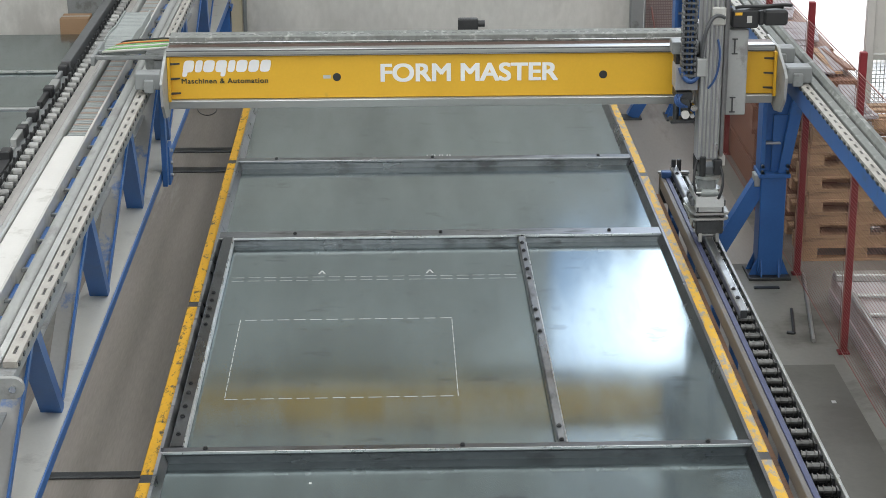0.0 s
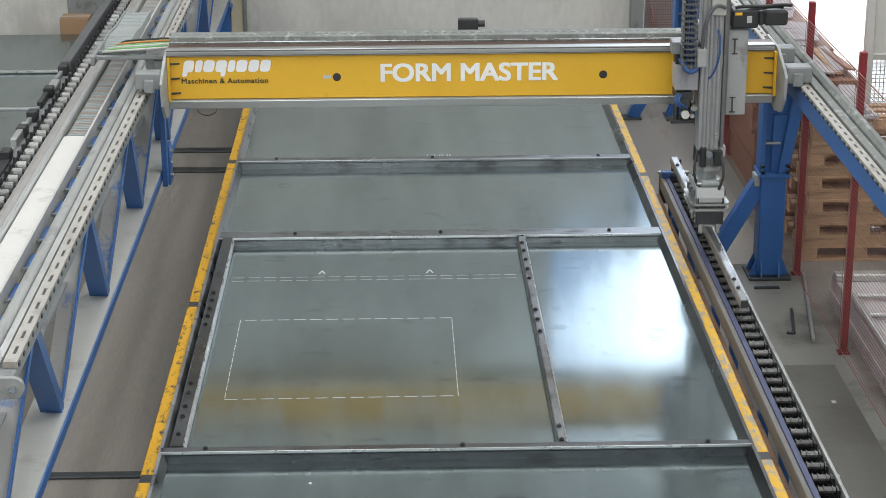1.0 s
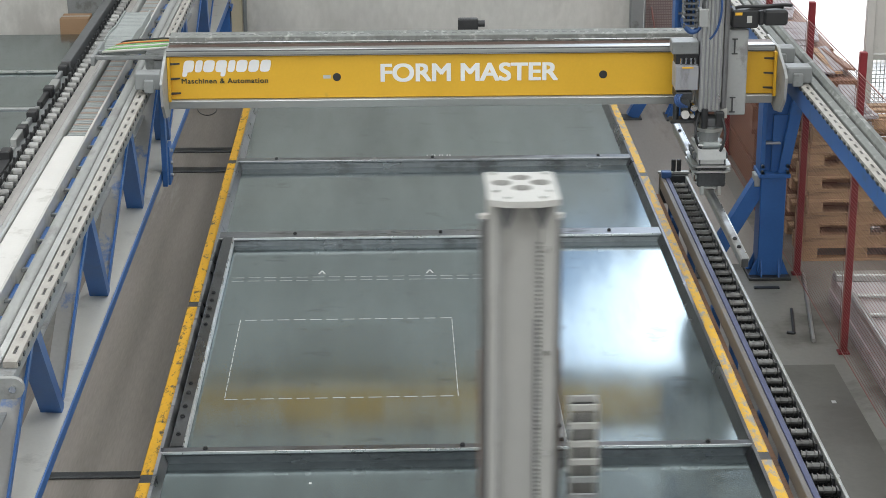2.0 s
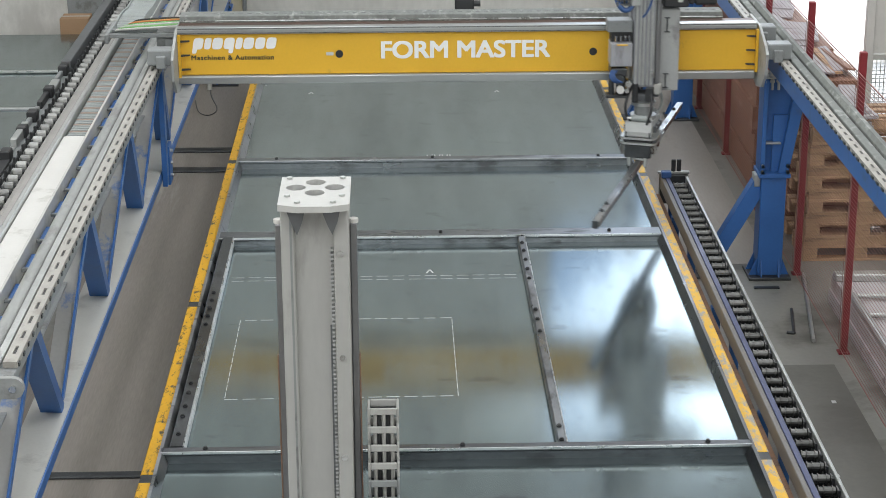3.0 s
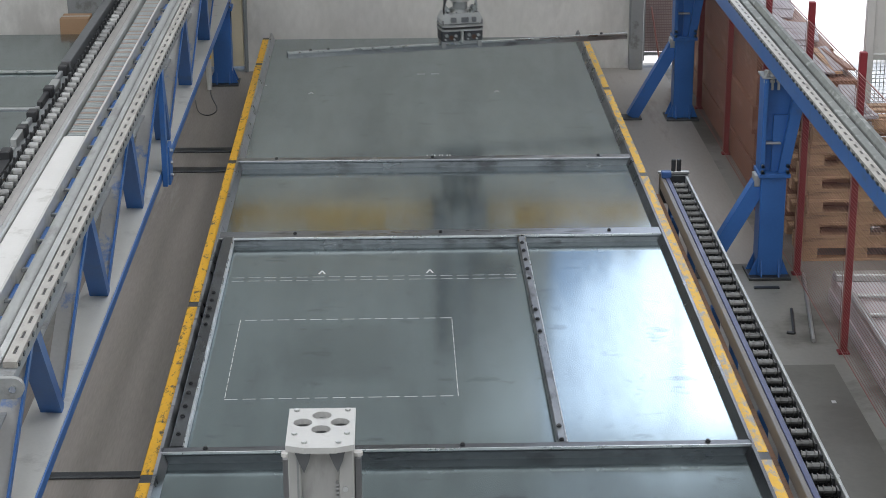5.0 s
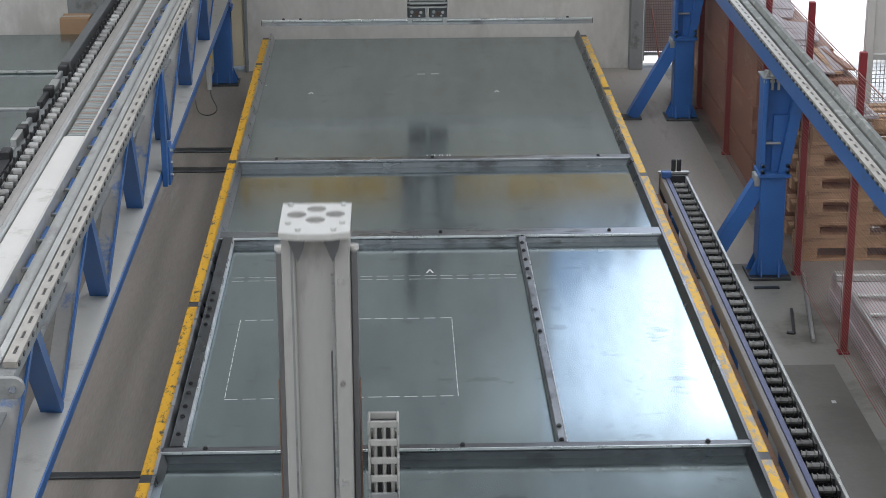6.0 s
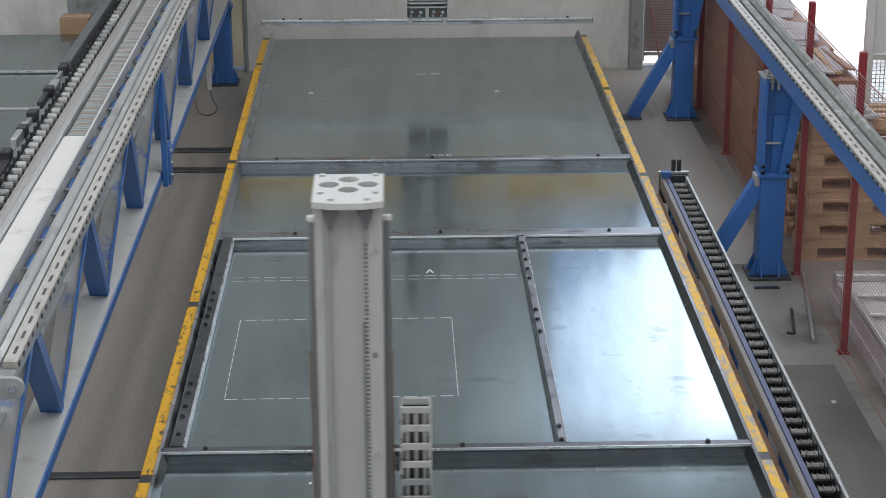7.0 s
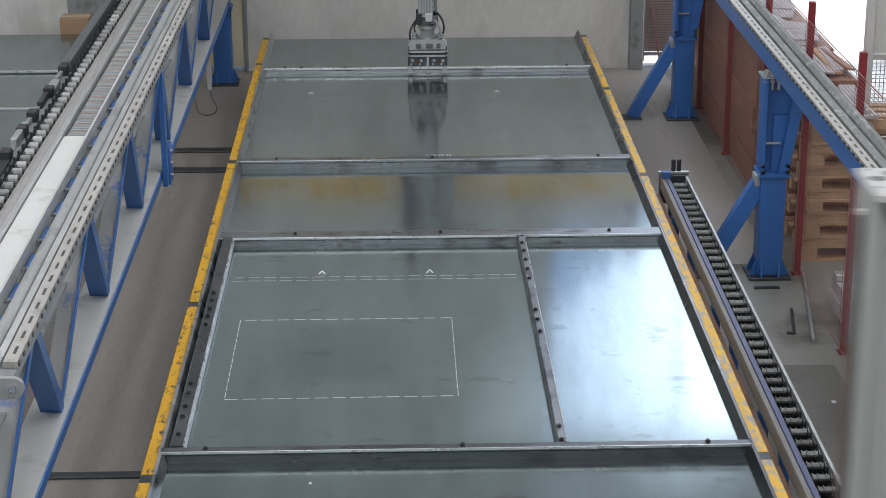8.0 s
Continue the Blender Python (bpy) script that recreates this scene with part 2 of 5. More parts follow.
LEDGE = mat("brown_grey_ledge", (0.33, 0.315, 0.3), 0.6, 0.1, 0.15, 5, 0.05, 50)
ROOF_PANEL = mat("opaque_white_panel", (0.8, 0.82, 0.82), 0.6, 0, 0.03, 2)
OUT_GROUND = mat("yard_ground", (0.62, 0.61, 0.58), 0.9, 0, 0.1, 0.5, 0.1, 12)

# ---- mesh helpers ----


def box(bm, x0, x1, y0, y1, z0, z1, bevel=0.0):
    m = Matrix.LocRotScale(((x0 + x1) / 2, (y0 + y1) / 2, (z0 + z1) / 2), None, (abs(x1 - x0), abs(y1 - y0), abs(z1 - z0)))
    vs = bmesh.ops.create_cube(bm, size=1, matrix=m)["verts"]
    if bevel:
        es = list({e for v in vs for e in v.link_edges})
        bmesh.ops.bevel(bm, geom=es, offset=bevel, segments=1, affect="EDGES", profile=0.5)
    return bm


def rod(bm, a, b, r, seg=12, r2=None):
    """A round bar from a to b."""
    a, b = Vector(a), Vector(b)
    d = b - a
    m = Matrix.Translation((a + b) / 2) @ d.to_track_quat("Z", "Y").to_matrix().to_4x4()
    bmesh.ops.create_cone(bm, cap_ends=True, segments=seg, radius1=r, radius2=r if r2 is None else r2, depth=d.length, matrix=m)
    return bm


def beam(bm, a, b, w, h, up=(0, 0, 1)):
    """A square bar from a to b, w wide and h high."""
    a, b, up = Vector(a), Vector(b), Vector(up)
    d = (b - a).normalized()
    s = d.cross(up).normalized()
    t = s.cross(d)
    vs = [bm.verts.new(p + s * (w / 2) * i + t * (h / 2) * j) for p in (a, b) for i, j in ((-1, -1), (1, -1), (1, 1), (-1, 1))]
    for q in ((0, 1, 2, 3), (7, 6, 5, 4), (0, 4, 5, 1), (1, 5, 6, 2), (2, 6, 7, 3), (3, 7, 4, 0)):
        bm.faces.new([vs[i] for i in q])
    return bm


def prism(bm, pts, axis, a, b):
    """A profile of 2D points swept along an axis from a to b. x: points are (y, z); y: (x, z); z: (x, y)."""
    put = {"x": lambda p, s: (s, p[0], p[1]), "y": lambda p, s: (p[0], s, p[1]), "z": lambda p, s: (p[0], p[1], s)}[axis]
    v0, v1 = [bm.verts.new(put(p, a)) for p in pts], [bm.verts.new(put(p, b)) for p in pts]
    k = len(pts)
    fs = [bm.faces.new(v0), bm.faces.new(v1)]
    for i in range(k):
        fs.append(bm.faces.new((v0[i], v0[(i + 1) % k], v1[(i + 1) % k], v1[i])))
    bmesh.ops.recalc_face_normals(bm, faces=fs)
    return bm


def B():
    return bmesh.new()


def mesh_of(name, bm, material):
    bmesh.ops.recalc_face_normals(bm, faces=bm.faces)
    me = bpy.data.meshes.new(name)
    bm.to_mesh(me)
    bm.free()
    me.materials.append(material)
    return me


def part(name, bm, material, parent=None, label="", at=None, smooth=False):
    me = mesh_of(name, bm, material)
    ob = new(name, me)
    if smooth:
        me.polygons.foreach_set("use_smooth", [True] * len(me.polygons))
        me.set_sharp_from_angle(angle=radians(40))
    if parent:
        ob.parent = parent
    if at is not None:
        ob.matrix_basis = at
    return tagged(ob, label)


def piece(name, me, parent, m, label=""):
    """One more object on a shared mesh."""
    ob = new(name, me)
    ob.parent = parent
    ob.matrix_basis = m
    return tagged(ob, label)


def thing(name, label, category, m=None, group="", kind=""):
    ob = new(name)
    ob.empty_display_size = 0.1
    if m is not None:
        ob.matrix_basis = m
    return tagged(ob, label, category, group, kind)


def setting(name, bm, material, label, category):
    return tagged(part(name, bm, material), label, category, kind="structure")


def tube(name, pts, r, material, parent, label="", res=6):
    """A hose or cable along points."""
    cu = bpy.data.curves.new(name, "CURVE")
    cu.dimensions, cu.bevel_depth, cu.bevel_resolution, cu.resolution_u = "3D", r, 2, res
    sp = cu.splines.new("NURBS")
    sp.points.add(len(pts) - 1)
    for q, p in zip(sp.points, pts):
        q.co = (*p, 1)
    sp.use_endpoint_u, sp.order_u = True, min(4, len(pts))
    cu.materials.append(material)
    ob = new(name, cu)
    ob.parent = parent
    return tagged(ob, label)


# ---- setting ----
DECK_Z = 0.6
FRONT, BACK = -6.0, 21.75

bm = B()
box(bm, -400, 400, -400, 600, -0.4, -0.03)
setting("ground", bm, OUT_GROUND, "pale sunlit yard ground around the hall", "ground")
setting("floor", box(B(), -9.2, 9.2, FRONT, BACK + 0.25, -0.3, 0), CONCRETE_FLOOR, "smooth grey concrete hall floor with stains", "floor")
setting("floor_strip", box(B(), -2.6, -1.2, FRONT, BACK - 0.02, 0, 0.004), STRIP_FLOOR, "brownish worn floor strip beside the casting line", "floor")
setting("aisle_strip", box(B(), 2.2, 3.08, 14.9, BACK - 0.02, 0, 0.004), AISLE, "brownish worn aisle floor beside the fence", "floor")
setting("floor_patch", box(B(), 2.39, 3.12, FRONT, 12.72, 0, 0.004), DARK_PATCH, "darker stretch of concrete floor beside the conveyor", "floor")
# back wall: high window X 1.8..4.5, z 3.3..6.0, with a lower opening X 0.9..1.8, z 4.55..6.0; gate X 2.85..8, z 0..3.1
bm = B()
for x0, x1, z0, z1 in ((-9.2, -2.35, 0, 3.0), (-2.35, -1.74, 0.06, 3.0), (-1.74, 2.85, 0, 3.0), (8, 9.2, 0, 3.0)):
    box(bm, x0, x1, BACK, BACK + 0.25, z0, z1)
setting("wall_back", bm, WALL, "bare grey concrete back wall with faint stains", "wall")
bm = B()
for x0, x1, z0, z1 in ((-9.2, 0.9, 3.0, 8), (0.9, 1.8, 3.0, 4.55), (1.8, 4.5, 3.1, 3.3), (1.8, 2.85, 3.0, 3.1), (0.9, 4.5, 6.0, 8), (4.5, 9.2, 3.1, 8), (8, 9.2, 3.0, 3.1)):
    box(bm, x0, x1, BACK + 0.004, BACK + 0.25, z0, z1)
setting("wall_back_upper", bm, UPPER_WALL, "unseen upper back wall, toned down for the deck reflection", "wall")
setting("wall_left", box(B(), -9.45, -9.2, FRONT, BACK + 0.25, 0, 8), WALL, "plain grey concrete side wall", "wall")
setting("wall_right", box(B(), 9.2, 9.45, FRONT, BACK + 0.25, 0, 8), WALL, "plain grey concrete side wall", "wall")
setting("wall_front", box(B(), -9.45, 9.45, FRONT - 0.25, FRONT, 0, 8), WALL, "plain grey concrete wall", "wall")
# opaque panel behind the front fill, added and out of view
setting("gable_panel", box(B(), -6.1, 6.1, FRONT, FRONT + 0.06, 3.5, 7.3), ROOF_PANEL, "wide opaque panel behind the front fill, added and unseen", "window")
setting("ceiling", box(B(), -9.45, 9.45, FRONT - 0.25, BACK + 0.25, 8, 8.2), CEIL, "light grey sheet metal hall ceiling", "ceiling")
# opaque panels above the fill lamps, added and out of view
for sx in (-7.4, -4.2, -0.9, 2.6, 5.6):
    setting("roof_fill_panel", box(B(), sx - 0.75, sx + 0.75, -4.2, 20.2, 7.9, 7.96), ROOF_PANEL, "opaque white roof panel, added and unseen", "roof light")
bm = B()
for x in (1.8, 3.4, 4.45):
    box(bm, x, x + 0.05, BACK + 0.04, BACK + 0.16, 3.3, 6.0)
for z in (3.3, 5.95):
    box(bm, 1.85, 4.45, BACK + 0.09, BACK + 0.15, z, z + 0.05)
setting("window_1", bm, GREY_PAINT, "high hall window with grey frame", "window")
# opaque panel added to keep the sky out of the side opening
setting("side_panel", box(B(), 0.9, 1.8, BACK + 0.16, BACK + 0.2, 4.55, 6.0), ROOF_PANEL, "opaque white panel added behind the weak window lamps", "window")
setting("wall_pilaster", box(B(), 2.69, 2.85, BACK - 0.12, BACK, 0, 3.5, 0.01), GREY_PAINT, "dark grey steel wall post beside the gate", "post")
# shallow channels that cross the floor strip
for y, half in ((18.43, 0.07), (17.75, 0.07), (11.05, 0.04)):
    setting("floor_channel", box(B(), -2.55, -1.5, y - half, y + half, 0.004, 0.022, 0.006), DARK_STEEL, "dark steel cross rail in the floor", "floor rail")
# door at the back, left
door = thing("door_1", "cream painted steel door with a bright gap below", "door", kind="structure")
part("door_leaf", box(B(), -2.35, -1.74, BACK - 0.05, BACK - 0.004, 0.07, 2.1, 0.008), CREAM, door)
part("door_frame", box(B(), -1.73, -1.69, BACK - 0.06, BACK - 0.004, 0, 2.15, 0.006), GREY_PAINT, door)
part("handle", rod(B(), (-1.8, BACK - 0.1, 1.05), (-1.92, BACK - 0.1, 1.05), 0.012), DARK_STEEL, door)
door2 = thing("door_2", "blue grey steel door in the back wall", "door", kind="structure")
part("door_leaf", box(B(), -3.72, -2.9, BACK - 0.05, BACK - 0.004, 0.02, 2.1, 0.008), GREY_PAINT, door2)

# ---- casting pallet ----


def casting_pallet(name, x0, x1, y0, y1, label, rims=True):
    p = thing(name, label, "pallet")
    part("deck", box(B(), x0, x1, y0, y1, DECK_Z - 0.012, DECK_Z, 0.002), DECK, p, "smooth greenish steel deck plate")
    bm = B()
    for x in (x0 + 0.06, (x0 + x1) / 2, x1 - 0.06):
        box(bm, x - 0.05, x + 0.05, y0, y1, DECK_Z - 0.2, DECK_Z - 0.0125)
    n = 8
    for i in range(n):
        y = y0 + 0.1 + (y1 - y0 - 0.2) * i / (n - 1)
        box(bm, x0 + 0.12, x1 - 0.12, y - 0.04, y + 0.04, DECK_Z - 0.16, DECK_Z - 0.0125)
    part("underframe", bm, DARK_STEEL, p)
    if rims:
        for side, xe in ((-1, x0), (1, x1)):
            s = side
            # upright side form with a chamfer, and the yellow outer flange
            prism(bm := B(), [(xe - s * 0.085, DECK_Z + 0.0005), (xe - s * 0.036, DECK_Z + 0.0005), (xe - s * 0.036, DECK_Z + 0.075),
                              (xe - s * 0.055, DECK_Z + 0.075)], "y", y0, y1 - 0.03)
            # left form in lighter steel: its lit face is put into the colour
            part("side_form", bm, BAR_STEEL if side < 0 else STEEL, p, "steel side form, the left one's lit look in its colour")
            bm = B()
            cuts = (y0 + 0.02, 9.72, 12.45, 15.9, 19.45, y1 - 0.12) if side < 0 else (y0 + 0.02, 9.9, 15.4, 18.3, y1 - 0.12)
            for a, b in zip(cuts, cuts[1:]):
                box(bm, xe - s * 0.035, xe + s * 0.04, a, b - 0.1, DECK_Z - 0.02, DECK_Z + 0.05, 0.006)
            box(plain := B(), xe - s * 0.0345, xe + s * 0.037, y0, y1 - 0.12, DECK_Z - 0.018, DECK_Z + 0.046)
            part("rim_core", plain, DARK_STEEL, p, "bare steel rim between the painted lengths")
            part("rim", bm, RIM_YELLOW if side < 0 else RIM_FLAKED, p, "yellow painted rim, chipped and scuffed")
            box(bm := B(), xe - s * 0.0195, xe + s * 0.034, y0, y1 - 0.05, DECK_Z - 0.19, DECK_Z - 0.021)
            part("edge_beam", bm, GREY_PAINT, p)
    for x in (x0 + 0.25, x1 - 0.25):
        for y in (y0 + 1.5, (y0 + y1) / 2, y1 - 1.5):
            bm = B()
            box(bm, x - 0.11, x + 0.11, y - 0.11, y + 0.11, 0, 0.02)
            box(bm, x - 0.07, x + 0.07, y - 0.07, y + 0.07, 0.02, DECK_Z - 0.2)
            part("support", bm, BLUE, p)
    return p


pal = casting_pallet("casting_pallet", -1.40, 2.05, 7.6, 20.75, "long steel casting pallet with yellow worn rims")
pal2 = casting_pallet("casting_pallet", -6.9, -3.35, 8.0, 21.1, "second steel casting pallet standing beyond the truss", rims=False)

# ---- plotted marks on the deck ----
marks = thing("plotted_outline", "white dashed outline plotted on the deck", "marking", pose(0, 0, DECK_Z))


def dashes(bm, a, b, dash=0.085, gap=0.03, w=0.005):
    a, b = Vector((*a, 0.0008)), Vector((*b, 0.0008))
    d = b - a
    n = max(1, round((d.length + gap) / (dash + gap)))
    step = d.length / n
    for i in range(n):
        p = a + d.normalized() * (i * step)
        beam(bm, p, p + d.normalized() * (step - gap), w, 0.0014)
    return bm


bm = B()
corner = [(-1.07, 10.86), (0.36, 10.87), (0.36, 12.2), (-1.07, 12.2)]
for i in range(4):
    dashes(bm, corner[i], corner[(i + 1) % 4], w=0.0054 if i % 2 == 0 else 0.004)
part("window_outline", bm, WHITE, marks)
dashes(bm := B(), (-1.19, 12.98), (0.88, 12.98), w=0.0032)
part("plotted_line", bm, WHITE, marks)
dashes(bm := B(), (-1.19, 13.05), (0.88, 13.05), w=0.0032)
part("plotted_line", bm, WHITE, marks)
for x, y in ((-0.55, 13.15), (0.23, 13.15), (-0.83, 18.37), (0.99, 18.37)):
    bm = B()
    beam(bm, (x - 0.022, y - 0.04, 0.0008), (x, y + 0.03, 0.0008), 0.012, 0.0014)
    beam(bm, (x + 0.022, y - 0.04, 0.0008), (x, y + 0.03, 0.0008), 0.012, 0.0014)
    part("arrow_mark", bm, WHITE, marks)
for x, y in ((0.26, 19.1), (0.4, 19.1)):
    part("dash_mark", beam(B(), (x - 0.04, y, 0.0008), (x + 0.04, y, 0.0008), 0.02, 0.0014), WHITE, marks)
bm = B()
for i in range(7):
    x = 0.27 + i * 0.033
    beam(bm, (x, 16.09, 0.0008), (x + (0.008 if i % 2 else -0.006), 16.16, 0.0008), 0.011, 0.0014)
part("code_bars", bm, WHITE, marks)
for x, y in ((-0.5, 9.68), (0.0, 10.14), (-1.29, 18.7)):
    part("fleck", beam(B(), (x - 0.008, y, 0.0008), (x + 0.008, y, 0.0008), 0.02, 0.0014), WHITE, marks)

# ---- shuttering bars ----


def shutter_bar(length, label, w=0.07, h=0.07, knobs=(), lip=1, name="shutter_bar", steel=None, face=0):
    """A steel formwork bar along local X, centred, standing on z = 0; its bright lip is on the -Y side."""
    s = thing(name, label, "formwork bar", group="shuttering bars")
    L = length / 2
    prof = [(-w / 2 + 0.01, 0), (w / 2, 0), (w / 2, h - 0.008), (w / 2 - 0.008, h), (-w / 2 + 0.006, h), (-w / 2, h - 0.006), (-w / 2, h - 0.02), (-w / 2 + 0.01, h - 0.03)]
    part("profile", prism(B(), prof, "x", -L, L), steel or STEEL, s)
    if face:
        part("facing", box(B(), -L + 0.02, L - 0.01, -w / 2 - 0.006, -w / 2 + 0.006, 0.004, h - 0.018, 0.003), SCRAPED, s, "bright scraped facing strip")
    if lip:
        part("lip", box(B(), -L + 0.002, L - 0.002, -w / 2 - 0.003, -w / 2 + 0.004, h - 0.014, h + 0.002, 0.001), BRIGHT, s, "bright worn edge")
    for e in (-1, 1):
        part("end_cap", box(B(), e * L, e * (L + 0.006), -w / 2 + 0.004, w / 2 - 0.002, 0.004, h - 0.004), DARK_STEEL, s)
    for k in knobs:
        bm = B()
        rod(bm, (k, 0.004, h), (k, 0.004, h + 0.009), 0.015, 10)
        rod(bm, (k, 0.004, h + 0.009), (k, 0.004, h + 0.016), 0.01, 10)
        part("magnet_button", bm, RUBBER, s)
    return s


def put(ob, m):
    ob.matrix_basis = m
    return ob


put(shutter_bar(3.36, "dark steel formwork bar across the deck", 0.07, 0.075, (-1.43, 0.03, 1.43)), pose(0.325, 9.985, DECK_Z))
put(shutter_bar(3.36, "dark steel formwork bar across the deck, bright edge", 0.16, 0.065, (-1.1, 0.0, 1.28), steel=MID_STEEL), pose(0.325, 13.83, DECK_Z))
put(shutter_bar(3.36, "dull steel formwork bar across the deck", 0.1, 0.075, (-1.35, -0.02, 1.4), lip=0, steel=MID_STEEL), pose(0.325, 15.82, DECK_Z))
put(shutter_bar(3.72, "steel formwork bar along the side with notches", 0.08, 0.07, (-1.7, -1.45, -1.3, -1.1, -0.95, 0.05, 0.2, 0.35, 0.5, 0.65), face=1), pose(-1.275, 11.9, DECK_Z, 0, 0, 90))
put(shutter_bar(3.68, "narrow steel dividing bar along the deck", 0.054, 0.065, (-1.82, -1.63, -0.12, 0.1, 0.28, 0.9, 1.1, 1.3, 1.5, 1.68), steel=MID_STEEL), pose(0.93, 11.88, DECK_Z, 0, 0, 90))
carried = shutter_bar(3.34, "steel formwork bar held by the gripper", 0.05, 0.06, (-1.45, -1.28, 1.42), steel=BAR_STEEL)

put(shutter_bar(3.3, "pale formwork bar across the second pallet", 0.05, 0.03, (), steel=GALV), pose(-5.05, 19.3, DECK_Z))
put(shutter_bar(3.3, "dull formwork bar across the second pallet", 0.04, 0.02, (), lip=0, steel=BAR_STEEL), pose(-5.05, 17.85, DECK_Z))

# ---- gantry ----
gantry = thing("gantry", "yellow travelling gantry beam with aluminium guide rails", "gantry")
GX0, GX1 = -1.66, 2.79
# local y = 0 is the front face, the beam runs to +0.36
part("beam", box(B(), GX0, GX1, 0, 0.3, 1.75, 2.065, 0.004), YELLOW, gantry, "yellow painted box beam")
bm = B()
box(bm, GX0, GX1 - 0.02, -0.035, 0.06, 1.685, 1.742, 0.004)
box(bm, GX0, GX1 - 0.02, -0.02, 0.05, 1.742, 1.7495)
part("lower_rail", bm, ALU, gantry, "aluminium guide rail")
bm = B()
box(bm, GX0, GX1 - 0.02, -0.03, 0.05, 2.072, 2.125, 0.004)
box(bm, GX0, GX1 - 0.02, -0.038, -0.03, 2.085, 2.105)
part("upper_rail", bm, ALU, gantry, "aluminium guide rail")
part("gear_rack", box(B(), GX0, GX1 - 0.02, 0.052, 0.163, 2.0655, 2.121, 0.004), GREASE, gantry, "dark brown greased gear rack")
for z in (2.078, 2.094, 2.112):
    part("rail_groove", box(B(), GX0, GX1 - 0.02, -0.0312, -0.03, z, z + 0.004), DARK_STEEL, gantry)
# perforated galvanised cable trough behind the rack
part("trough", box(B(), GX0, GX1 - 0.25, 0.172, 0.358, 2.066, 2.128), DUSTY, gantry)
part("trough_lip", box(B(), GX0, GX1 - 0.25, 0.166, 0.182, 2.1285, 2.136, 0.002), BRIGHT, gantry)
part("trough_lid", box(B(), GX0, GX1 - 0.25, 0.184, 0.362, 2.1285, 2.168, 0.004), DUSTY, gantry, "dusty galvanised trough lid")
# dark strips on the lid carry the shade of its slots as colour
bm = B()
for i in range(62):
    x = GX0 + 0.04 + i * 0.068
    box(bm, x, x + 0.034, 0.262, 0.278, 2.168, 2.1694)
tagged(part("lid_slot", bm, CHAIN, gantry, "row of dark strips painted as slots in the lid"), kind="stuff")
for s, x in ((-1, GX0), (1, GX1)):
    bm = B()
    prism(bm, [(-0.36, 1.95), (-0.3, 1.99), (0.0, 2.1), (0.42, 2.1), (0.42, 1.72), (0.0, 1.62), (-0.2, 1.66), (-0.33, 1.78)], "x", x, x + s * 0.02)
    part("end_plate", bm, FRAME_GREY, gantry, "grey steel end plate")
    for z in (1.79, 1.9, 2.01):
        bm = B()
        prism(bm, [(x, -0.04), (x - s * 0.09, -0.002), (x, -0.002)], "z", z, z + 0.012)
        part("gusset", bm, DARK_STEEL, gantry)
    # wheel box and wheel on the runway
    part("end_strip", box(B(), x - s * 0.022, x - s * 0.002, -0.05, -0.001, 1.74, 2.07), YELLOW, gantry)
    for y in (-0.26, 0.36):
        bm = B()
        box(bm, x + s * 0.02, x + s * 0.2, y - 0.06, y + 0.08, 1.9, 2.02, 0.008)
        box(bm, x + s * 0.06, x + s * 0.13, y - 0.1, y - 0.06, 1.885, 1.98, 0.006)
        part("wheel_box", bm, GREY_PAINT, gantry)
        part("wheel", rod(B(), (x + s * 0.1, y, 1.93), (x + s * 0.15, y, 1.93), 0.055, 20), DARK_STEEL, gantry)
for x in (-0.43, 1.52):
    bm = B()
    rod(bm, (x, -0.004, 1.905), (x, 0.0, 1.905), 0.03, 20)
    # black disc carries the dark inside of the hole as colour
    part("beam_hole", bm, RUBBER, gantry, "black disc painted as a round hole's shaded inside")
part("sticker", box(B(), -0.53, -0.475, -0.003, -0.0005, 1.895, 1.92), WHITE, gantry, "small white sticker")
bm = B()
box(bm, 0.47, 0.62, 0.39, 0.46, 2.15, 2.24, 0.008)
rod(bm, (0.62, 0.42, 2.2), (0.67, 0.42, 2.2), 0.025)
box(bm, 0.5, 0.58, 0.361, 0.43, 2.08, 2.15)
part("sensor_box", bm, RUBBER, gantry, "small black sensor box")


def lettering(name, body, size, loc, material, parent, label, spread=1.0, bold=0.0, wide=1.0):
    """Raised lettering as one mesh; bold thickens the strokes by laying shifted layers over one another."""
    cu = bpy.data.curves.new(name, "FONT")
    cu.body, cu.size, cu.space_character, cu.extrude = body, size, spread, 0.001
    tmp = bpy.data.objects.new(name, cu)
    scene.collection.objects.link(tmp)
    flat = bpy.data.meshes.new_from_object(tmp.evaluated_get(bpy.context.evaluated_depsgraph_get()))
    bpy.data.objects.remove(tmp)
    bm = B()
    for i, (dx, dy) in enumerate(((-1, -0.6), (-1, 0.6), (0, 0), (1, -0.6), (1, 0.6))):
        layer = flat.copy()
        layer.transform(Matrix.Translation((dx * bold, dy * bold, 0.0004 * i)) @ Matrix.Diagonal((wide, 1, 1, 1)))
        bm.from_mesh(layer)
        bpy.data.meshes.remove(layer)
    ob = part(name, bm, material, parent, label, pose(*loc, 90, 0, 0))
    ob.data.materials.clear()
    ob.data.materials.append(material)
    for p in ob.data.polygons:
        p.material_index = 0
    return tagged(ob, kind="stuff")


lettering("machine_name", "FORM MASTER", 0.186, (-0.12, -0.002, 1.87), LETTER, gantry, "white bold capital lettering", 0.99, 0.006, 1.075)
# maker's mark as plain shapes
bm = B()


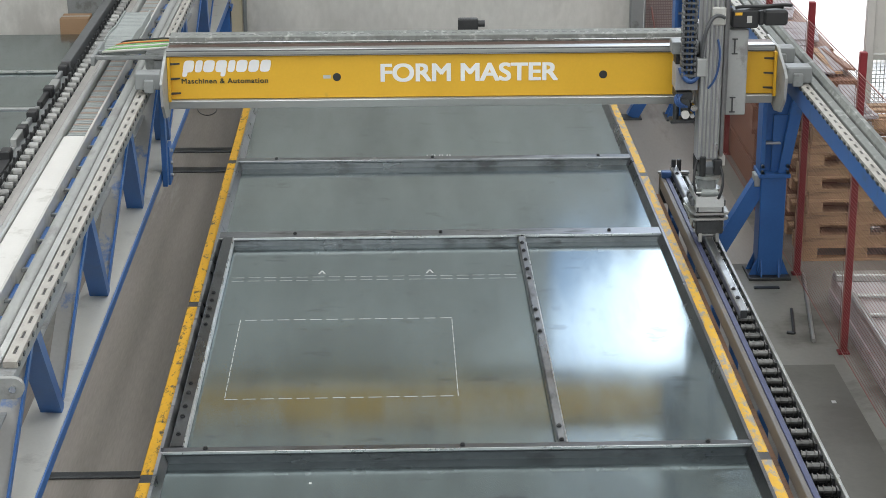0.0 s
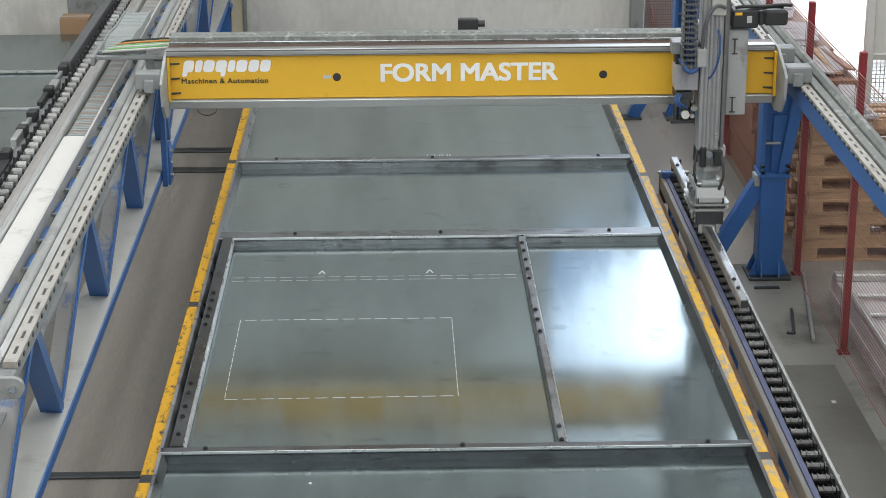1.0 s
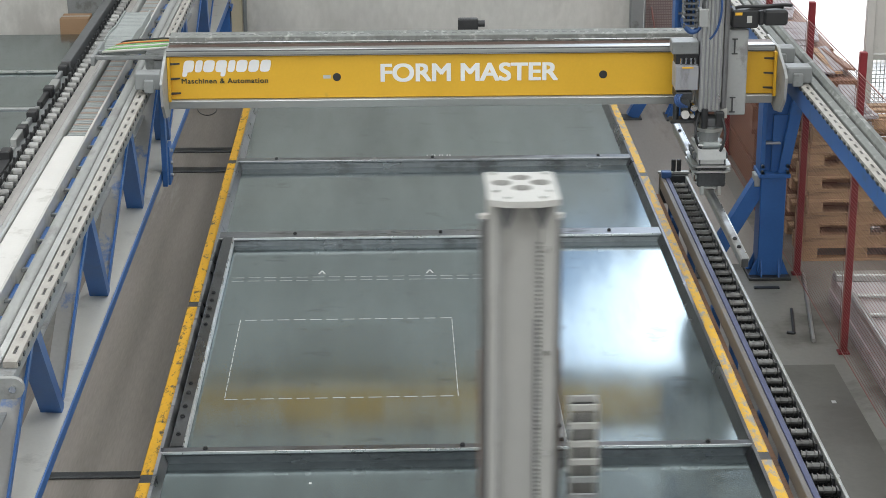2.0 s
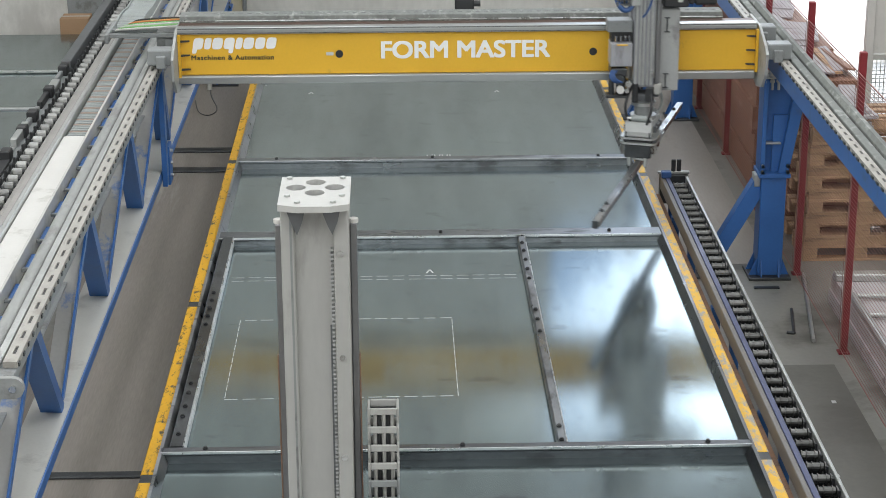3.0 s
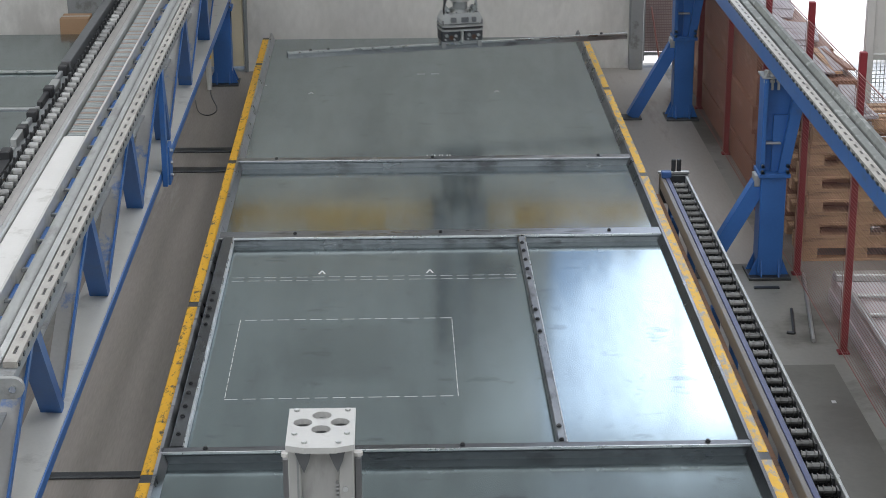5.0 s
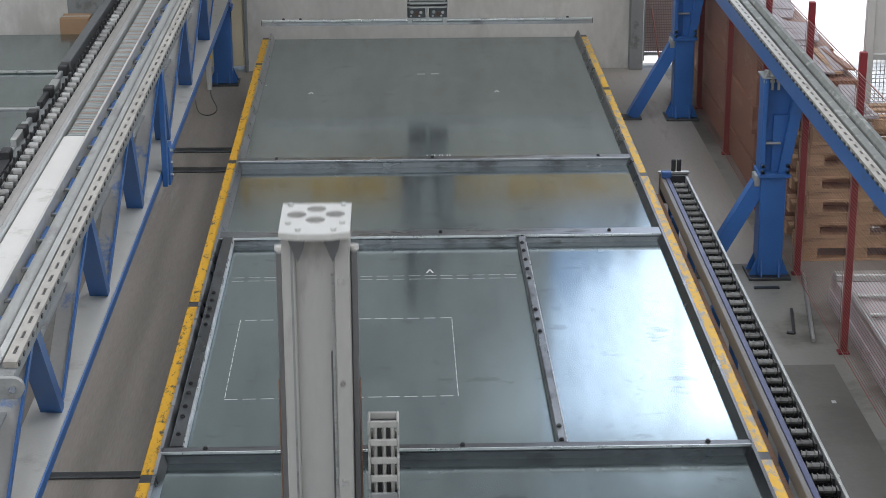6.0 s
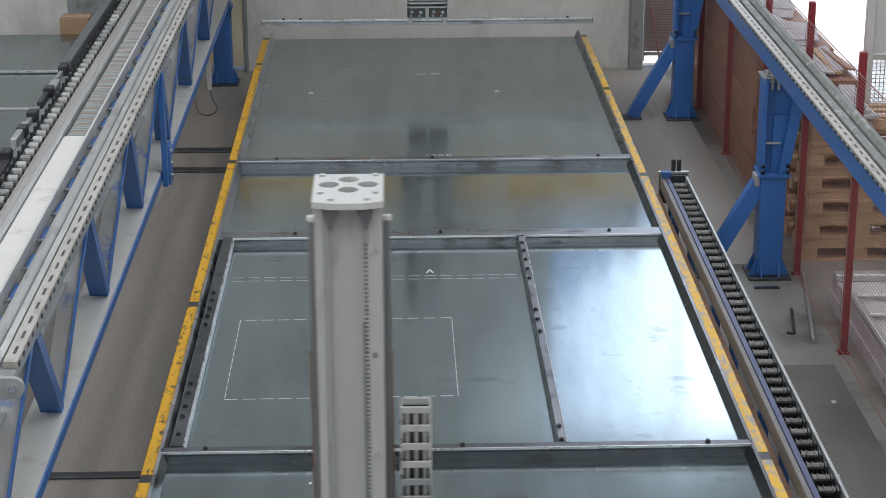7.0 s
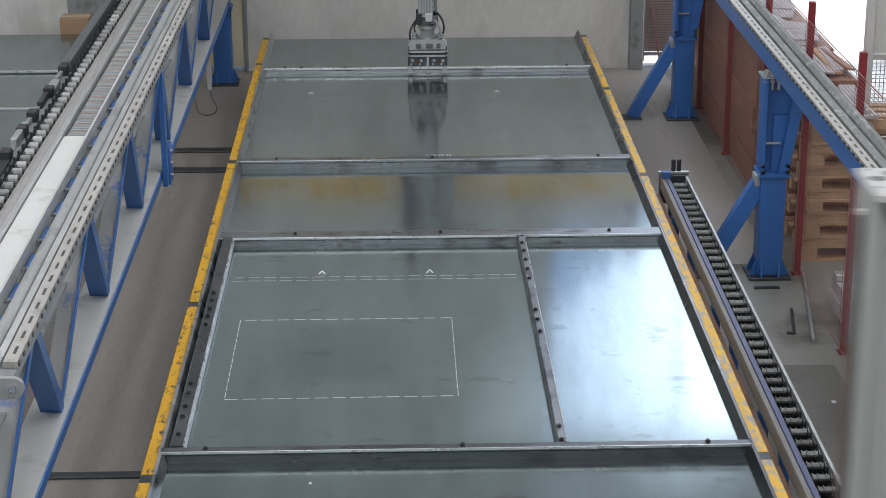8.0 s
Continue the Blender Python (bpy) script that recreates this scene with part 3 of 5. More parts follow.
def slanted_blob(bm, x, w, z0, z1, slant=0.2, depth=0.003):
    """A rounded upright shape that leans to the right."""
    pts = []
    for k in range(16):
        a = 2 * math.pi * k / 16
        cx, cz = math.copysign(abs(math.cos(a)) ** 0.55, math.cos(a)), math.copysign(abs(math.sin(a)) ** 0.55, math.sin(a))
        z = (z0 + z1) / 2 + cz * (z1 - z0) / 2
        pts.append((x + w / 2 + cx * w / 2 + (z - 1.945) * slant, z))
    prism(bm, pts, "y", -depth, -0.0005)


for i, w in enumerate((0.078, 0.052, 0.08, 0.08, 0.052, 0.08, 0.076, 0.076)):
    slanted_blob(bm, -1.555 + (0, 0.087, 0.147, 0.236, 0.325, 0.385, 0.474, 0.559)[i], w, 1.95, 2.04)
for x in (-1.553, -1.275):
    slanted_blob(bm, x, 0.036, 1.918, 1.975, depth=0.0038)
tagged(part("maker_mark", bm, LETTER, gantry, "white italic maker's mark"), kind="stuff")
lettering("trade_line", "Maschinen & Automation", 0.052, (-1.565, -0.002, 1.868), OLIVE, gantry, "dark lettering", 1.12, 0.0016, 1.06)
# cable bridge to the tray, and the rising run of the cable chain
bm = B()
box(bm, -2.22, GX0 - 0.02, 0.24, 0.28, 1.99, 2.02, 0.004)
box(bm, -2.22, GX0 - 0.02, 0.42, 0.46, 1.99, 2.02, 0.004)
box(bm, -2.25, -2.22, 0.22, 0.74, 1.95, 2.02, 0.004)
box(bm, -2.04, -2.02, 0.46, 0.74, 1.95, 2.0, 0.004)
part("cable_bridge", bm, GREY_PAINT, gantry)
for i, (mt, dz) in enumerate(((LIGHT_GREY, 0.0), (GREEN_CABLE, 0.006), (LIGHT_GREY, 0.012), (GREEN_CABLE, 0.014), (RUBBER, 0.01), (ORANGE_CABLE, 0.016), (GREEN_CABLE, 0.01), (RUBBER, 0.018))):
    y = 0.22 + i * 0.035
    tube("cable", [(-2.2 + i * 0.018, 0.62 + i * 0.01, 1.95), (-2.2 + i * 0.016, y + 0.16, 2.02), (-2.13 + i * 0.012, y + 0.02, 2.055 + dz), (-1.95, y - 0.02, 2.075 + dz),
                   (-1.78, y - 0.01, 2.08 + dz), (-1.66, y + 0.01, 2.085 + dz), (-1.5, 0.24, 2.11)], 0.009, mt, gantry)
bm = B()
for i in range(28):
    y = 0.66 + i * 0.053
    dz = 0.03 * math.sin(min(1, i / 16) * math.pi)
    box(bm, -2.245, -2.04, y, y + 0.042, 1.9 + dz, 1.95 + dz, 0.006)
for x in (-2.252, -2.046):
    for i in range(28):
        y = 0.66 + i * 0.053
        dz = 0.03 * math.sin(min(1, i / 16) * math.pi)
        box(bm, x, x + 0.012, y - 0.003, y + 0.049, 1.895 + dz, 1.962 + dz)
part("chain_run", bm, CHAIN_GREY, gantry, "ribbed grey cable chain")

# ---- robot carriage (origin: ram axis, on the beam's front face plane, z = 0 at floor) ----
robot = thing("robot_carriage", "grey handling robot carriage on the gantry", "robot")
part("base_plate", box(B(), -0.1, 0.27, 0.13, 0.265, 1.7, 2.32, 0.006), RAM_GREY, robot)
part("side_plate", box(B(), 0.115, 0.262, 0.03, 0.125, 1.66, 2.29, 0.006), FRAME_GREY, robot, "light grey side plate")
part("rear_column", box(B(), 0.075, 0.114, -0.02, 0.125, 1.68, 2.75, 0.004), GUIDE_GREY, robot, "dark grey guide column")
part("top_bracket", box(B(), -0.29, -0.097, -0.02, 0.125, 2.125, 2.215, 0.006), GREY_PAINT, robot)
# black block gives the recess its shade as colour
part("recess", box(B(), -0.26, -0.097, 0.0, 0.12, 2.05, 2.124), RUBBER, robot)
part("cabinet", box(B(), -0.265, -0.1, -0.06, 0.125, 1.87, 2.049, 0.006), RAM_GREY, robot, "grey valve cabinet")
bm = B()
for x in (-0.225, -0.19, -0.155, -0.125):
    rod(bm, (x, -0.03, 2.052), (x, -0.03, 2.1), 0.008, 8)
part("cable_gland", bm, BRIGHT, robot)
part("label_strip", box(B(), -0.22, -0.14, -0.064, -0.06, 2.032, 2.042), YELLOW, robot, "yellow warning strip")
bm = B()
box(bm, -0.26, -0.14, -0.08, 0.12, 1.8, 1.859, 0.005)
rod(bm, (-0.2, -0.1, 1.78), (-0.2, 0.1, 1.78), 0.04, 16)
rod(bm, (-0.18, -0.02, 1.65), (-0.18, -0.02, 1.8), 0.035, 14)
rod(bm, (-0.25, -0.02, 1.64), (-0.25, -0.02, 1.76), 0.022, 14)
box(bm, -0.29, -0.12, -0.06, 0.06, 1.625, 1.65, 0.005)
part("valve_block", bm, DARK_STEEL, robot, "black pneumatic valve block")
bm = B()
rod(bm, (-0.19, -0.1, 1.7), (-0.19, -0.075, 1.7), 0.03, 16)
part("gauge", bm, WHITE_PLATE, robot, "round pressure gauge")
bm = B()
rod(bm, (-0.13, -0.1, 1.75), (-0.13, -0.02, 1.75), 0.024, 14)
rod(bm, (-0.14, -0.1, 1.69), (-0.14, -0.02, 1.69), 0.016, 14)
part("fitting", bm, BRIGHT, robot)
for i in range(3):
    tube("hose", [(-0.24 + i * 0.02, -0.06, 1.85), (-0.29 + i * 0.01, -0.11, 1.83), (-0.28 + i * 0.02, -0.12, 1.78), (-0.22 + i * 0.02, -0.1, 1.76)], 0.009, BLUE_HOSE, robot, "blue air hose")
# drive motor on top
bm = B()
box(bm, 0.13, 0.32, -0.02, 0.12, 2.31, 2.44, 0.012)
box(bm, 0.32, 0.36, -0.01, 0.11, 2.33, 2.43, 0.008)
box(bm, 0.36, 0.53, -0.015, 0.115, 2.325, 2.435, 0.015)
part("drive_motor", bm, RUBBER, robot, "black finned drive motor")
part("motor_tag", box(B(), 0.15, 0.2, -0.0225, -0.02, 2.405, 2.425), YELLOW, robot, "yellow warning label")
part("motor_plate", box(B(), 0.235, 0.27, -0.0225, -0.02, 2.35, 2.4), LIGHT_GREY, robot)
tube("motor_cable", [(0.16, 0.03, 2.45), (0.22, 0.0, 2.47), (0.34, -0.02, 2.46), (0.5, 0.0, 2.48), (0.56, 0.04, 2.46)], 0.012, RUBBER, robot)
tube("motor_cable", [(0.2, 0.02, 2.42), (0.3, 0.0, 2.45), (0.42, 0.02, 2.47), (0.5, 0.04, 2.45)], 0.014, RUBBER, robot)
for z in (1.73, 2.16):
    bm = B()
    box(bm, 0.16, 0.168, 0.016, 0.03, z - 0.04, z + 0.06)
    box(bm, 0.145, 0.185, 0.016, 0.03, z + 0.06, z + 0.067)
    box(bm, 0.145, 0.185, 0.016, 0.03, z - 0.047, z - 0.04)
    part("guide_bracket", bm, DARK_STEEL, robot)

# ram: local z = 0 at its lower end flange
ram = part("ram", box(B(), -0.09, 0.06, -0.06, 0.1, 0.0, 1.5, 0.006), RAM_GREY, robot, "grey steel vertical ram")
for x in (-0.075, -0.045, -0.02, 0.012, 0.04):
    part("guide_rail", box(B(), x - 0.008, x + 0.008, -0.072, -0.06, 0.02, 1.48, 0.002), GALV, ram)
part("groove_strip", box(B(), 0.061, 0.074, -0.03, 0.06, 0.06, 1.4, 0.003), GALV, ram)
part("stroke_bolt", rod(B(), (0.045, -0.1, 0.12), (0.045, -0.06, 0.12), 0.012, 10), BRIGHT, ram)
bm = B()
box(bm, -0.13, -0.06, -0.15, -0.073, 0.64, 0.77, 0.006)
part("junction_box", bm, FRAME_GREY, ram)
part("ram_head", box(B(), -0.03, 0.072, -0.1, -0.0725, 1.0, 1.13, 0.008), LIGHT_GREY, ram, "pale grey block on the ram")
part("ram_side", box(B(), 0.0745, 0.1, -0.05, 0.07, 0.02, 1.45, 0.004), GUIDE_GREY, ram)
bm = B()
for i in range(22):
    z = 0.64 + i * 0.04
    box(bm, -0.24, -0.225, -0.16, -0.06, z, z + 0.032, 0.003)
    box(bm, -0.15, -0.135, -0.16, -0.06, z, z + 0.032, 0.003)
    box(bm, -0.225, -0.15, -0.15, -0.135, z + 0.004, z + 0.018)
tagged(part("drag_chain", bm, CHAIN, ram, "dark cable chain"), kind="stuff")
for i in range(4):
    part("chain_hose", rod(B(), (-0.213 + i * 0.017, -0.11, 0.64), (-0.213 + i * 0.017, -0.11, 1.5), 0.008, 8), BLUE_HOSE if i % 2 else RUBBER, ram)
tube("hose", [(-0.24, -0.11, 0.7), (-0.22, -0.15, 0.62), (-0.17, -0.15, 0.57), (-0.12, -0.12, 0.64)], 0.02, BLUE_HOSE, ram, "blue hose bundle")
tube("hose", [(-0.09, -0.1, 0.72), (-0.1, -0.16, 0.9), (-0.06, -0.17, 1.06), (0.0, -0.15, 1.1), (0.06, -0.12, 1.06)], 0.014, CHAIN, ram)
tube("hose", [(0.02, -0.1, 0.9), (0.05, -0.14, 0.8), (0.03, -0.15, 0.62), (-0.04, -0.12, 0.55)], 0.008, BLUE_HOSE, ram)

# gripper: local z = 0 at the plane of the bar's top
grip = part("gripper", rod(B(), (0, 0, 0.3), (0, 0, 0.44), 0.07, 22), GREY_PAINT, robot, "turning gripper head with two magnet clamps")
bm = B()
rod(bm, (0, 0, 0.405), (0, 0, 0.43), 0.095, 22)
rod(bm, (0, 0, 0.3), (0, 0, 0.33), 0.1, 22)
part("swivel_ring", bm, GALV, grip)
bm = B()
box(bm, -0.075, 0.075, -0.07, 0.07, 0.441, 0.5, 0.008)
box(bm, 0.02, 0.11, -0.11, -0.05, 0.46, 0.54, 0.006)
part("rotary_drive", bm, CHAIN, grip, "dark rotary drive")
part("drive_box", box(B(), -0.02, 0.05, -0.125, -0.072, 0.49, 0.57, 0.006), LIGHT_GREY, grip, "pale grey connection box")
bm = B()
box(bm, -0.11, -0.06, -0.09, -0.03, 0.45, 0.56, 0.006)
part("sensor", bm, RUBBER, grip)
for x, y, z in ((-0.09, 0.05, 0.58), (0.08, 0.07, 0.56)):
    part("air_cylinder", rod(B(), (x, y, 0.44), (x, y, z), 0.024, 12), RUBBER, grip)
bm = B()
prism(bm, [(-0.2, 0.2), (0.2, 0.2), (0.2, 0.235), (0.165, 0.3), (-0.165, 0.3), (-0.2, 0.235)], "y", -0.1, 0.1)
part("housing", bm, FRAME_GREY, grip, "grey clamp housing")
for x, w in ((-0.09, 0.05), (0.02, 0.07), (0.11, 0.04)):
    for e in (-1, 1):
        part("housing_fitting", box(B(), x - w / 2, x + w / 2, e * 0.1005, e * 0.125, 0.215, 0.262, 0.004), CHAIN, grip)
for x in (-0.14, -0.05, 0.05, 0.14):
    for y in (-0.075, 0.075):
        part("housing_bolt", rod(B(), (x, y, 0.3), (x, y, 0.312), 0.011, 8), DARK_STEEL, grip)
for x in (-0.135, 0.135):
    bm = B()
    rod(bm, (x, -0.06, 0.325), (x, 0.06, 0.325), 0.024, 12)
    part("side_cylinder", bm, CHAIN_GREY, grip, "grey side cylinder")
    part("side_rod", rod(B(), (x, -0.095, 0.325), (x, 0.095, 0.325), 0.009, 8), BRIGHT, grip)
for x in (-0.19, 0.19):
    for y in (-0.09, 0.09):
        part("guide_pin", rod(B(), (x, y, 0.152), (x, y, 0.235), 0.012, 10), DARK_STEEL, grip)
for k, z in enumerate((0.175, 0.135)):
    bm = B()
    prism(bm, [(-0.205, -0.11), (-0.17, -0.14), (0.17, -0.14), (0.205, -0.11), (0.205, 0.11), (0.17, 0.14), (-0.17, 0.14), (-0.205, 0.11)], "z", z, z + 0.016)
    part("clamp_plate", bm, GALV, grip, "bright steel clamp plate")
part("spacer", box(B(), -0.18, 0.18, -0.11, 0.11, 0.151, 0.175), RUBBER, grip)
part("spacer", box(B(), -0.17, 0.17, -0.09, 0.09, 0.191, 0.2), DARK_STEEL, grip)
for x in (-0.11, 0.11):
    part("magnet_clamp", box(B(), x - 0.09, x + 0.09, -0.1, 0.1, 0.03, 0.134, 0.008), DARK_STEEL, grip, "dark magnet clamp block")
    for e in (-1, 1):
        for dx, dz, rad, mt in ((-0.045, 0.09, 0.017, CHAIN_GREY), (0.0, 0.07, 0.022, GREASE), (0.045, 0.085, 0.015, GALV), (0.03, 0.05, 0.01, GALV), (-0.055, 0.05, 0.01, FRAME_GREY)):
            part("clamp_screw", rod(B(), (x + dx, e * 0.1005, dz), (x + dx, e * 0.109, dz), rad, 12), mt, grip)
for x in (-0.175, 0.175):
    for y in (-0.075, 0.048):
        part("jaw", box(B(), x - 0.022, x + 0.022, y, y + 0.027, -0.035, 0.05, 0.004), GALV, grip)
part("centre_bar", box(B(), -0.011, 0.011, -0.108, 0.108, 0.035, 0.133, 0.004), LIGHT_GREY, grip)
part("base_bar", box(B(), -0.16, 0.16, -0.045, 0.045, 0.002, 0.029, 0.003), GALV, grip)
for k, pts in enumerate(([(-0.06, -0.06, 0.55), (-0.15, -0.1, 0.48), (-0.2, -0.1, 0.38), (-0.17, -0.06, 0.29)], [(0.05, -0.09, 0.53), (0.13, -0.14, 0.45), (0.16, -0.12, 0.36), (0.1, -0.08, 0.3)],
                         [(-0.04, 0.08, 0.55), (-0.12, 0.13, 0.45), (-0.16, 0.12, 0.36), (-0.1, 0.08, 0.3)], [(0.09, 0.03, 0.56), (0.18, 0.05, 0.47), (0.19, 0.06, 0.36), (0.14, 0.05, 0.3)])):
    tube("hose", pts, 0.01, RUBBER if k != 1 else CHAIN_GREY, grip)

# ---- runway, right: beam on columns ----
runway = thing("runway_beam", "blue runway beam with a slotted rail", "runway beam")
RX0, RX1, RY0, RY1 = 2.91, 3.13, 6.0, 21.5
part("beam", box(B(), RX0, RX1, RY0, RY1, 1.72, 1.862, 0.004), BLUE, runway, "blue painted steel beam")


def slotted_rail(x0, x1, y0, y1, z, slot_at, parent, pitch=0.2):
    """A rail strip with a row of dark slots cut along it."""
    bm = B()
    box(bm, x0, x1, y0, y1, z - 0.03, z - 0.008)
    box(bm, x0, slot_at - 0.008, y0, y1, z - 0.008, z)
    box(bm, slot_at + 0.008, x1, y0, y1, z - 0.008, z)
    y = y0
    while y < y1:
        box(bm, slot_at - 0.008, slot_at + 0.008, y, min(y + pitch / 2, y1), z - 0.008, z)
        y += pitch
    part("slotted_rail", bm, RAIL_PALE, parent, "pale slotted rail strip")
    # black strips on the slot floors put the slots' shade in as colour
    bm = B()
    y = y0 + pitch / 2 + 0.003
    while y < y1 - 0.1:
        box(bm, slot_at - 0.006, slot_at + 0.006, y, y + pitch / 2 - 0.006, z - 0.0078, z - 0.006)
        y += pitch
    tagged(part("slot_recess", bm, RUBBER, parent, "black strips in the rail slots, shade as colour"), kind="stuff")


slotted_rail(2.905, 2.972, RY0, RY1, 1.893, 2.942, runway, 0.15)
# black strip laid in the gap as its shade
part("rail_gap", box(B(), 2.9725, 2.9895, RY0, RY1, 1.8625, 1.87), RUBBER, runway)
bm = B()
for i in range(120):
    y = RY0 + 0.05 + i * 0.128
    box(bm, 2.897, 2.905, y, y + 0.05, 1.864, 1.88)
tagged(part("edge_clip", bm, DARK_STEEL, runway), kind="stuff")
part("running_rail", box(B(), 2.99, 3.05, RY0, RY1, 1.862, 1.9, 0.004), DUSTY, runway)
bm = B()
prism(bm, [(3.06, 1.862), (3.13, 1.862), (3.13, 1.91), (3.11, 1.94), (3.08, 1.94), (3.06, 1.91)], "y", RY0, RY1)
part("cover_profile", bm, DUSTY, runway, "dusty galvanised cover profile")


def column(name, x, y, top, label, brace=0):
    c = thing(name, label, "column", pose(x, y, 0))
    part("base_plate", box(B(), -0.17, 0.17, -0.16, 0.16, 0, 0.025, 0.004), DARK_STEEL, c)
    bm = B()
    box(bm, -0.1, 0.1, -0.1, 0.1, 0.025, 0.85, 0.006)
    part("post", bm, BLUE, c, "blue square steel post")
    for sx, sy in ((-1, 0), (1, 0), (0, -1), (0, 1)):
        for o in (-0.07, 0.07):
            bm = B()
            if sx:
                prism(bm, [(sx * 0.1, 0.025), (sx * 0.16, 0.025), (sx * 0.1, 0.17)], "y", o - 0.006, o + 0.006)
            else:
                prism(bm, [(sy * 0.1, 0.025), (sy * 0.15, 0.025), (sy * 0.1, 0.17)], "x", o - 0.006, o + 0.006)
            part("foot_gusset", bm, BLUE, c)
    part("flange", box(B(), -0.125, 0.125, -0.13, 0.13, 0.851, 0.885, 0.003), BLUE, c)
    if top > 1:
        part("head_web", prism(B(), [(-0.08, 0.886), (0.08, 0.886), (0.19, top - 0.07), (-0.08, top - 0.07)], "y", -0.03, 0.1), BLUE, c, "blue tapered column head")
        part("head_flange", box(B(), -0.115, -0.081, -0.1, 0.1, 0.886, top - 0.07, 0.003), BLUE, c, "upright flange of the column head")
        part("head_flange", prism(B(), [(0.03, 0.886), (0.11, 0.886), (0.25, top - 0.0005), (0.15, top - 0.0005)], "y", -0.1, -0.031), BLUE, c, "slanting flange of the column head")
        part("head_plate", prism(B(), [(-0.02, 0.886), (0.028, 0.886), (0.115, 1.35), (-0.02, 1.35)], "y", -0.06, -0.031), BLUE, c)
        part("head_shelf", box(B(), -0.08, 0.04, -0.09, -0.0305, 1.12, 1.135, 0.002), GALV, c)
    else:
        part("head", box(B(), -0.1, 0.1, -0.07, 0.07, 0.686, top, 0.003), BLUE, c, "blue column head")
    for i in range(4):
        for sx in (-0.1, 0.1):
            bm = B()
            rod(bm, (sx, -0.14, 0.90 + 0.05 * (i % 2)), (sx, -0.11, 0.90 + 0.05 * (i % 2)), 0.014, 8)
            part("bolt", bm, GALV, c)
    if top > 1:
        part("head_cap", box(B(), -0.13, 0.2, -0.1005, 0.12, top - 0.0695, top - 0.055, 0.002), GALV, c)
        for x in (-0.1, -0.05, 0.0, 0.06):
            bm = B()
            rod(bm, (x, -0.08, top - 0.16), (x, -0.08, top), 0.011, 10)
            for z in (top - 0.1, top - 0.052, top - 0.02):
                rod(bm, (x, -0.08, z), (x, -0.08, z + 0.02), 0.021, 6)
            part("levelling_spindle", bm, GALV, c, "threaded levelling spindle with nuts")
    if brace:
        bm = B()
        beam(bm, (brace * 0.1, 0, 0.78), (brace * 0.52, 0, 0.021), 0.12, 0.11, (0, 1, 0))
        part("brace", bm, BLUE, c, "blue raking brace")
        part("brace_foot", box(B(), brace * 0.42, brace * 0.62, -0.1, 0.1, 0, 0.02, 0.004), DARK_STEEL, c)
        part("brace_cap", box(B(), brace * 0.1, brace * 0.15, -0.06, 0.06, 0.76, 0.86, 0.006), GALV, c)
    return c


for y in (6.9, 14.65, 19.52):
    column("runway_column", 2.99, y, 1.72, "blue runway column with raking brace on the floor", -1)

# ---- runway, left: truss ----
truss = thing("runway_truss", "blue truss girder carrying the gantry rail", "truss")
TY0, TY1 = 6.2, 21.6
slotted_rail(-1.855, -1.787, 8.4, TY1, 1.872, -1.82, truss)
part("top_chord", box(B(), -1.9, -1.79, 8.31, TY1, 1.785, 1.838, 0.004), GREY_PAINT, truss, "grey top chord")
bm = B()
for i in range(105):
    y = 8.42 + i * 0.125
    box(bm, -1.787, -1.781, y, y + 0.03, 1.84, 1.858)
tagged(part("edge_clip", bm, DARK_STEEL, truss), kind="stuff")
part("running_rail", box(B(), -1.905, -1.868, 8.4, TY1, 1.8385, 1.866, 0.004), GALV, truss)
part("round_rail", rod(B(), (-1.955, 8.0, 1.81), (-1.955, TY1, 1.81), 0.042, 20), TUBE_GREY, truss, "dull round steel tube", smooth=True)
lug = [(-1.79 + 0.052 * math.sin(math.pi * k / 10), 1.79 + 0.052 * math.cos(math.pi * k / 10)) for k in range(11)]
part("end_bracket", prism(B(), lug + [(-1.98, 1.738), (-1.98, 1.842)], "y", 8.27, 8.3), TUBE_GREY, truss, "rounded grey end lug")
part("bracket_pin", rod(B(), (-1.79, 8.255, 1.79), (-1.79, 8.269, 1.79), 0.017, 14), BRIGHT, truss)
part("bottom_chord", box(B(), -2.06, -1.834, TY0, TY1, 0.896, 0.966, 0.004), BLUE, truss, "blue bottom chord")
# upward face of the blue chord: dust and sky sheen painted pale grey
part("chord_plate", box(B(), -2.06, -1.842, TY0, TY1, 0.9665, 0.974), LIGHT_GREY, truss, "grey top face of the chord, dust and sky sheen as colour")
for i in range(7):
    y = 8.05 + 1.85 * i
    if y > TY1 - 0.8:
        break
    part("diagonal", beam(B(), (-1.93, y, 0.975), (-1.865, y - 0.88, 1.79), 0.12, 0.07, (0, 1, 0)), BLUE, truss, "blue diagonal brace")
    # sky sheen on the tilted blue face painted in, with its dust
    part("web_plate", beam(B(), (-1.95, y + 0.12, 0.975), (-1.865, y + 0.85, 1.785), 0.1, 0.012, (0, 1, 0)), WEB_GREY, truss, "return diagonal, dust and sky sheen as grey")
    part("web_edge", beam(B(), (-1.895, y + 0.12, 0.975), (-1.81, y + 0.85, 1.785), 0.012, 0.06, (0, 1, 0)), BLUE, truss)
for y in (14.5, 14.95):
    part("splice_plate", box(B(), -1.83, -1.79, y - 0.05, y + 0.05, 0.86, 1.785, 0.004) if y < 14.6 else box(B(), -1.808, -1.78, 14.56, 14.74, 0.84, 1.15, 0.004), BLUE, truss, "blue splice plate")
for z in (0.9, 1.0, 1.1):
    part("splice_bolt", rod(B(), (-1.78, 14.65, z), (-1.765, 14.65, z), 0.014, 8), GALV, truss)
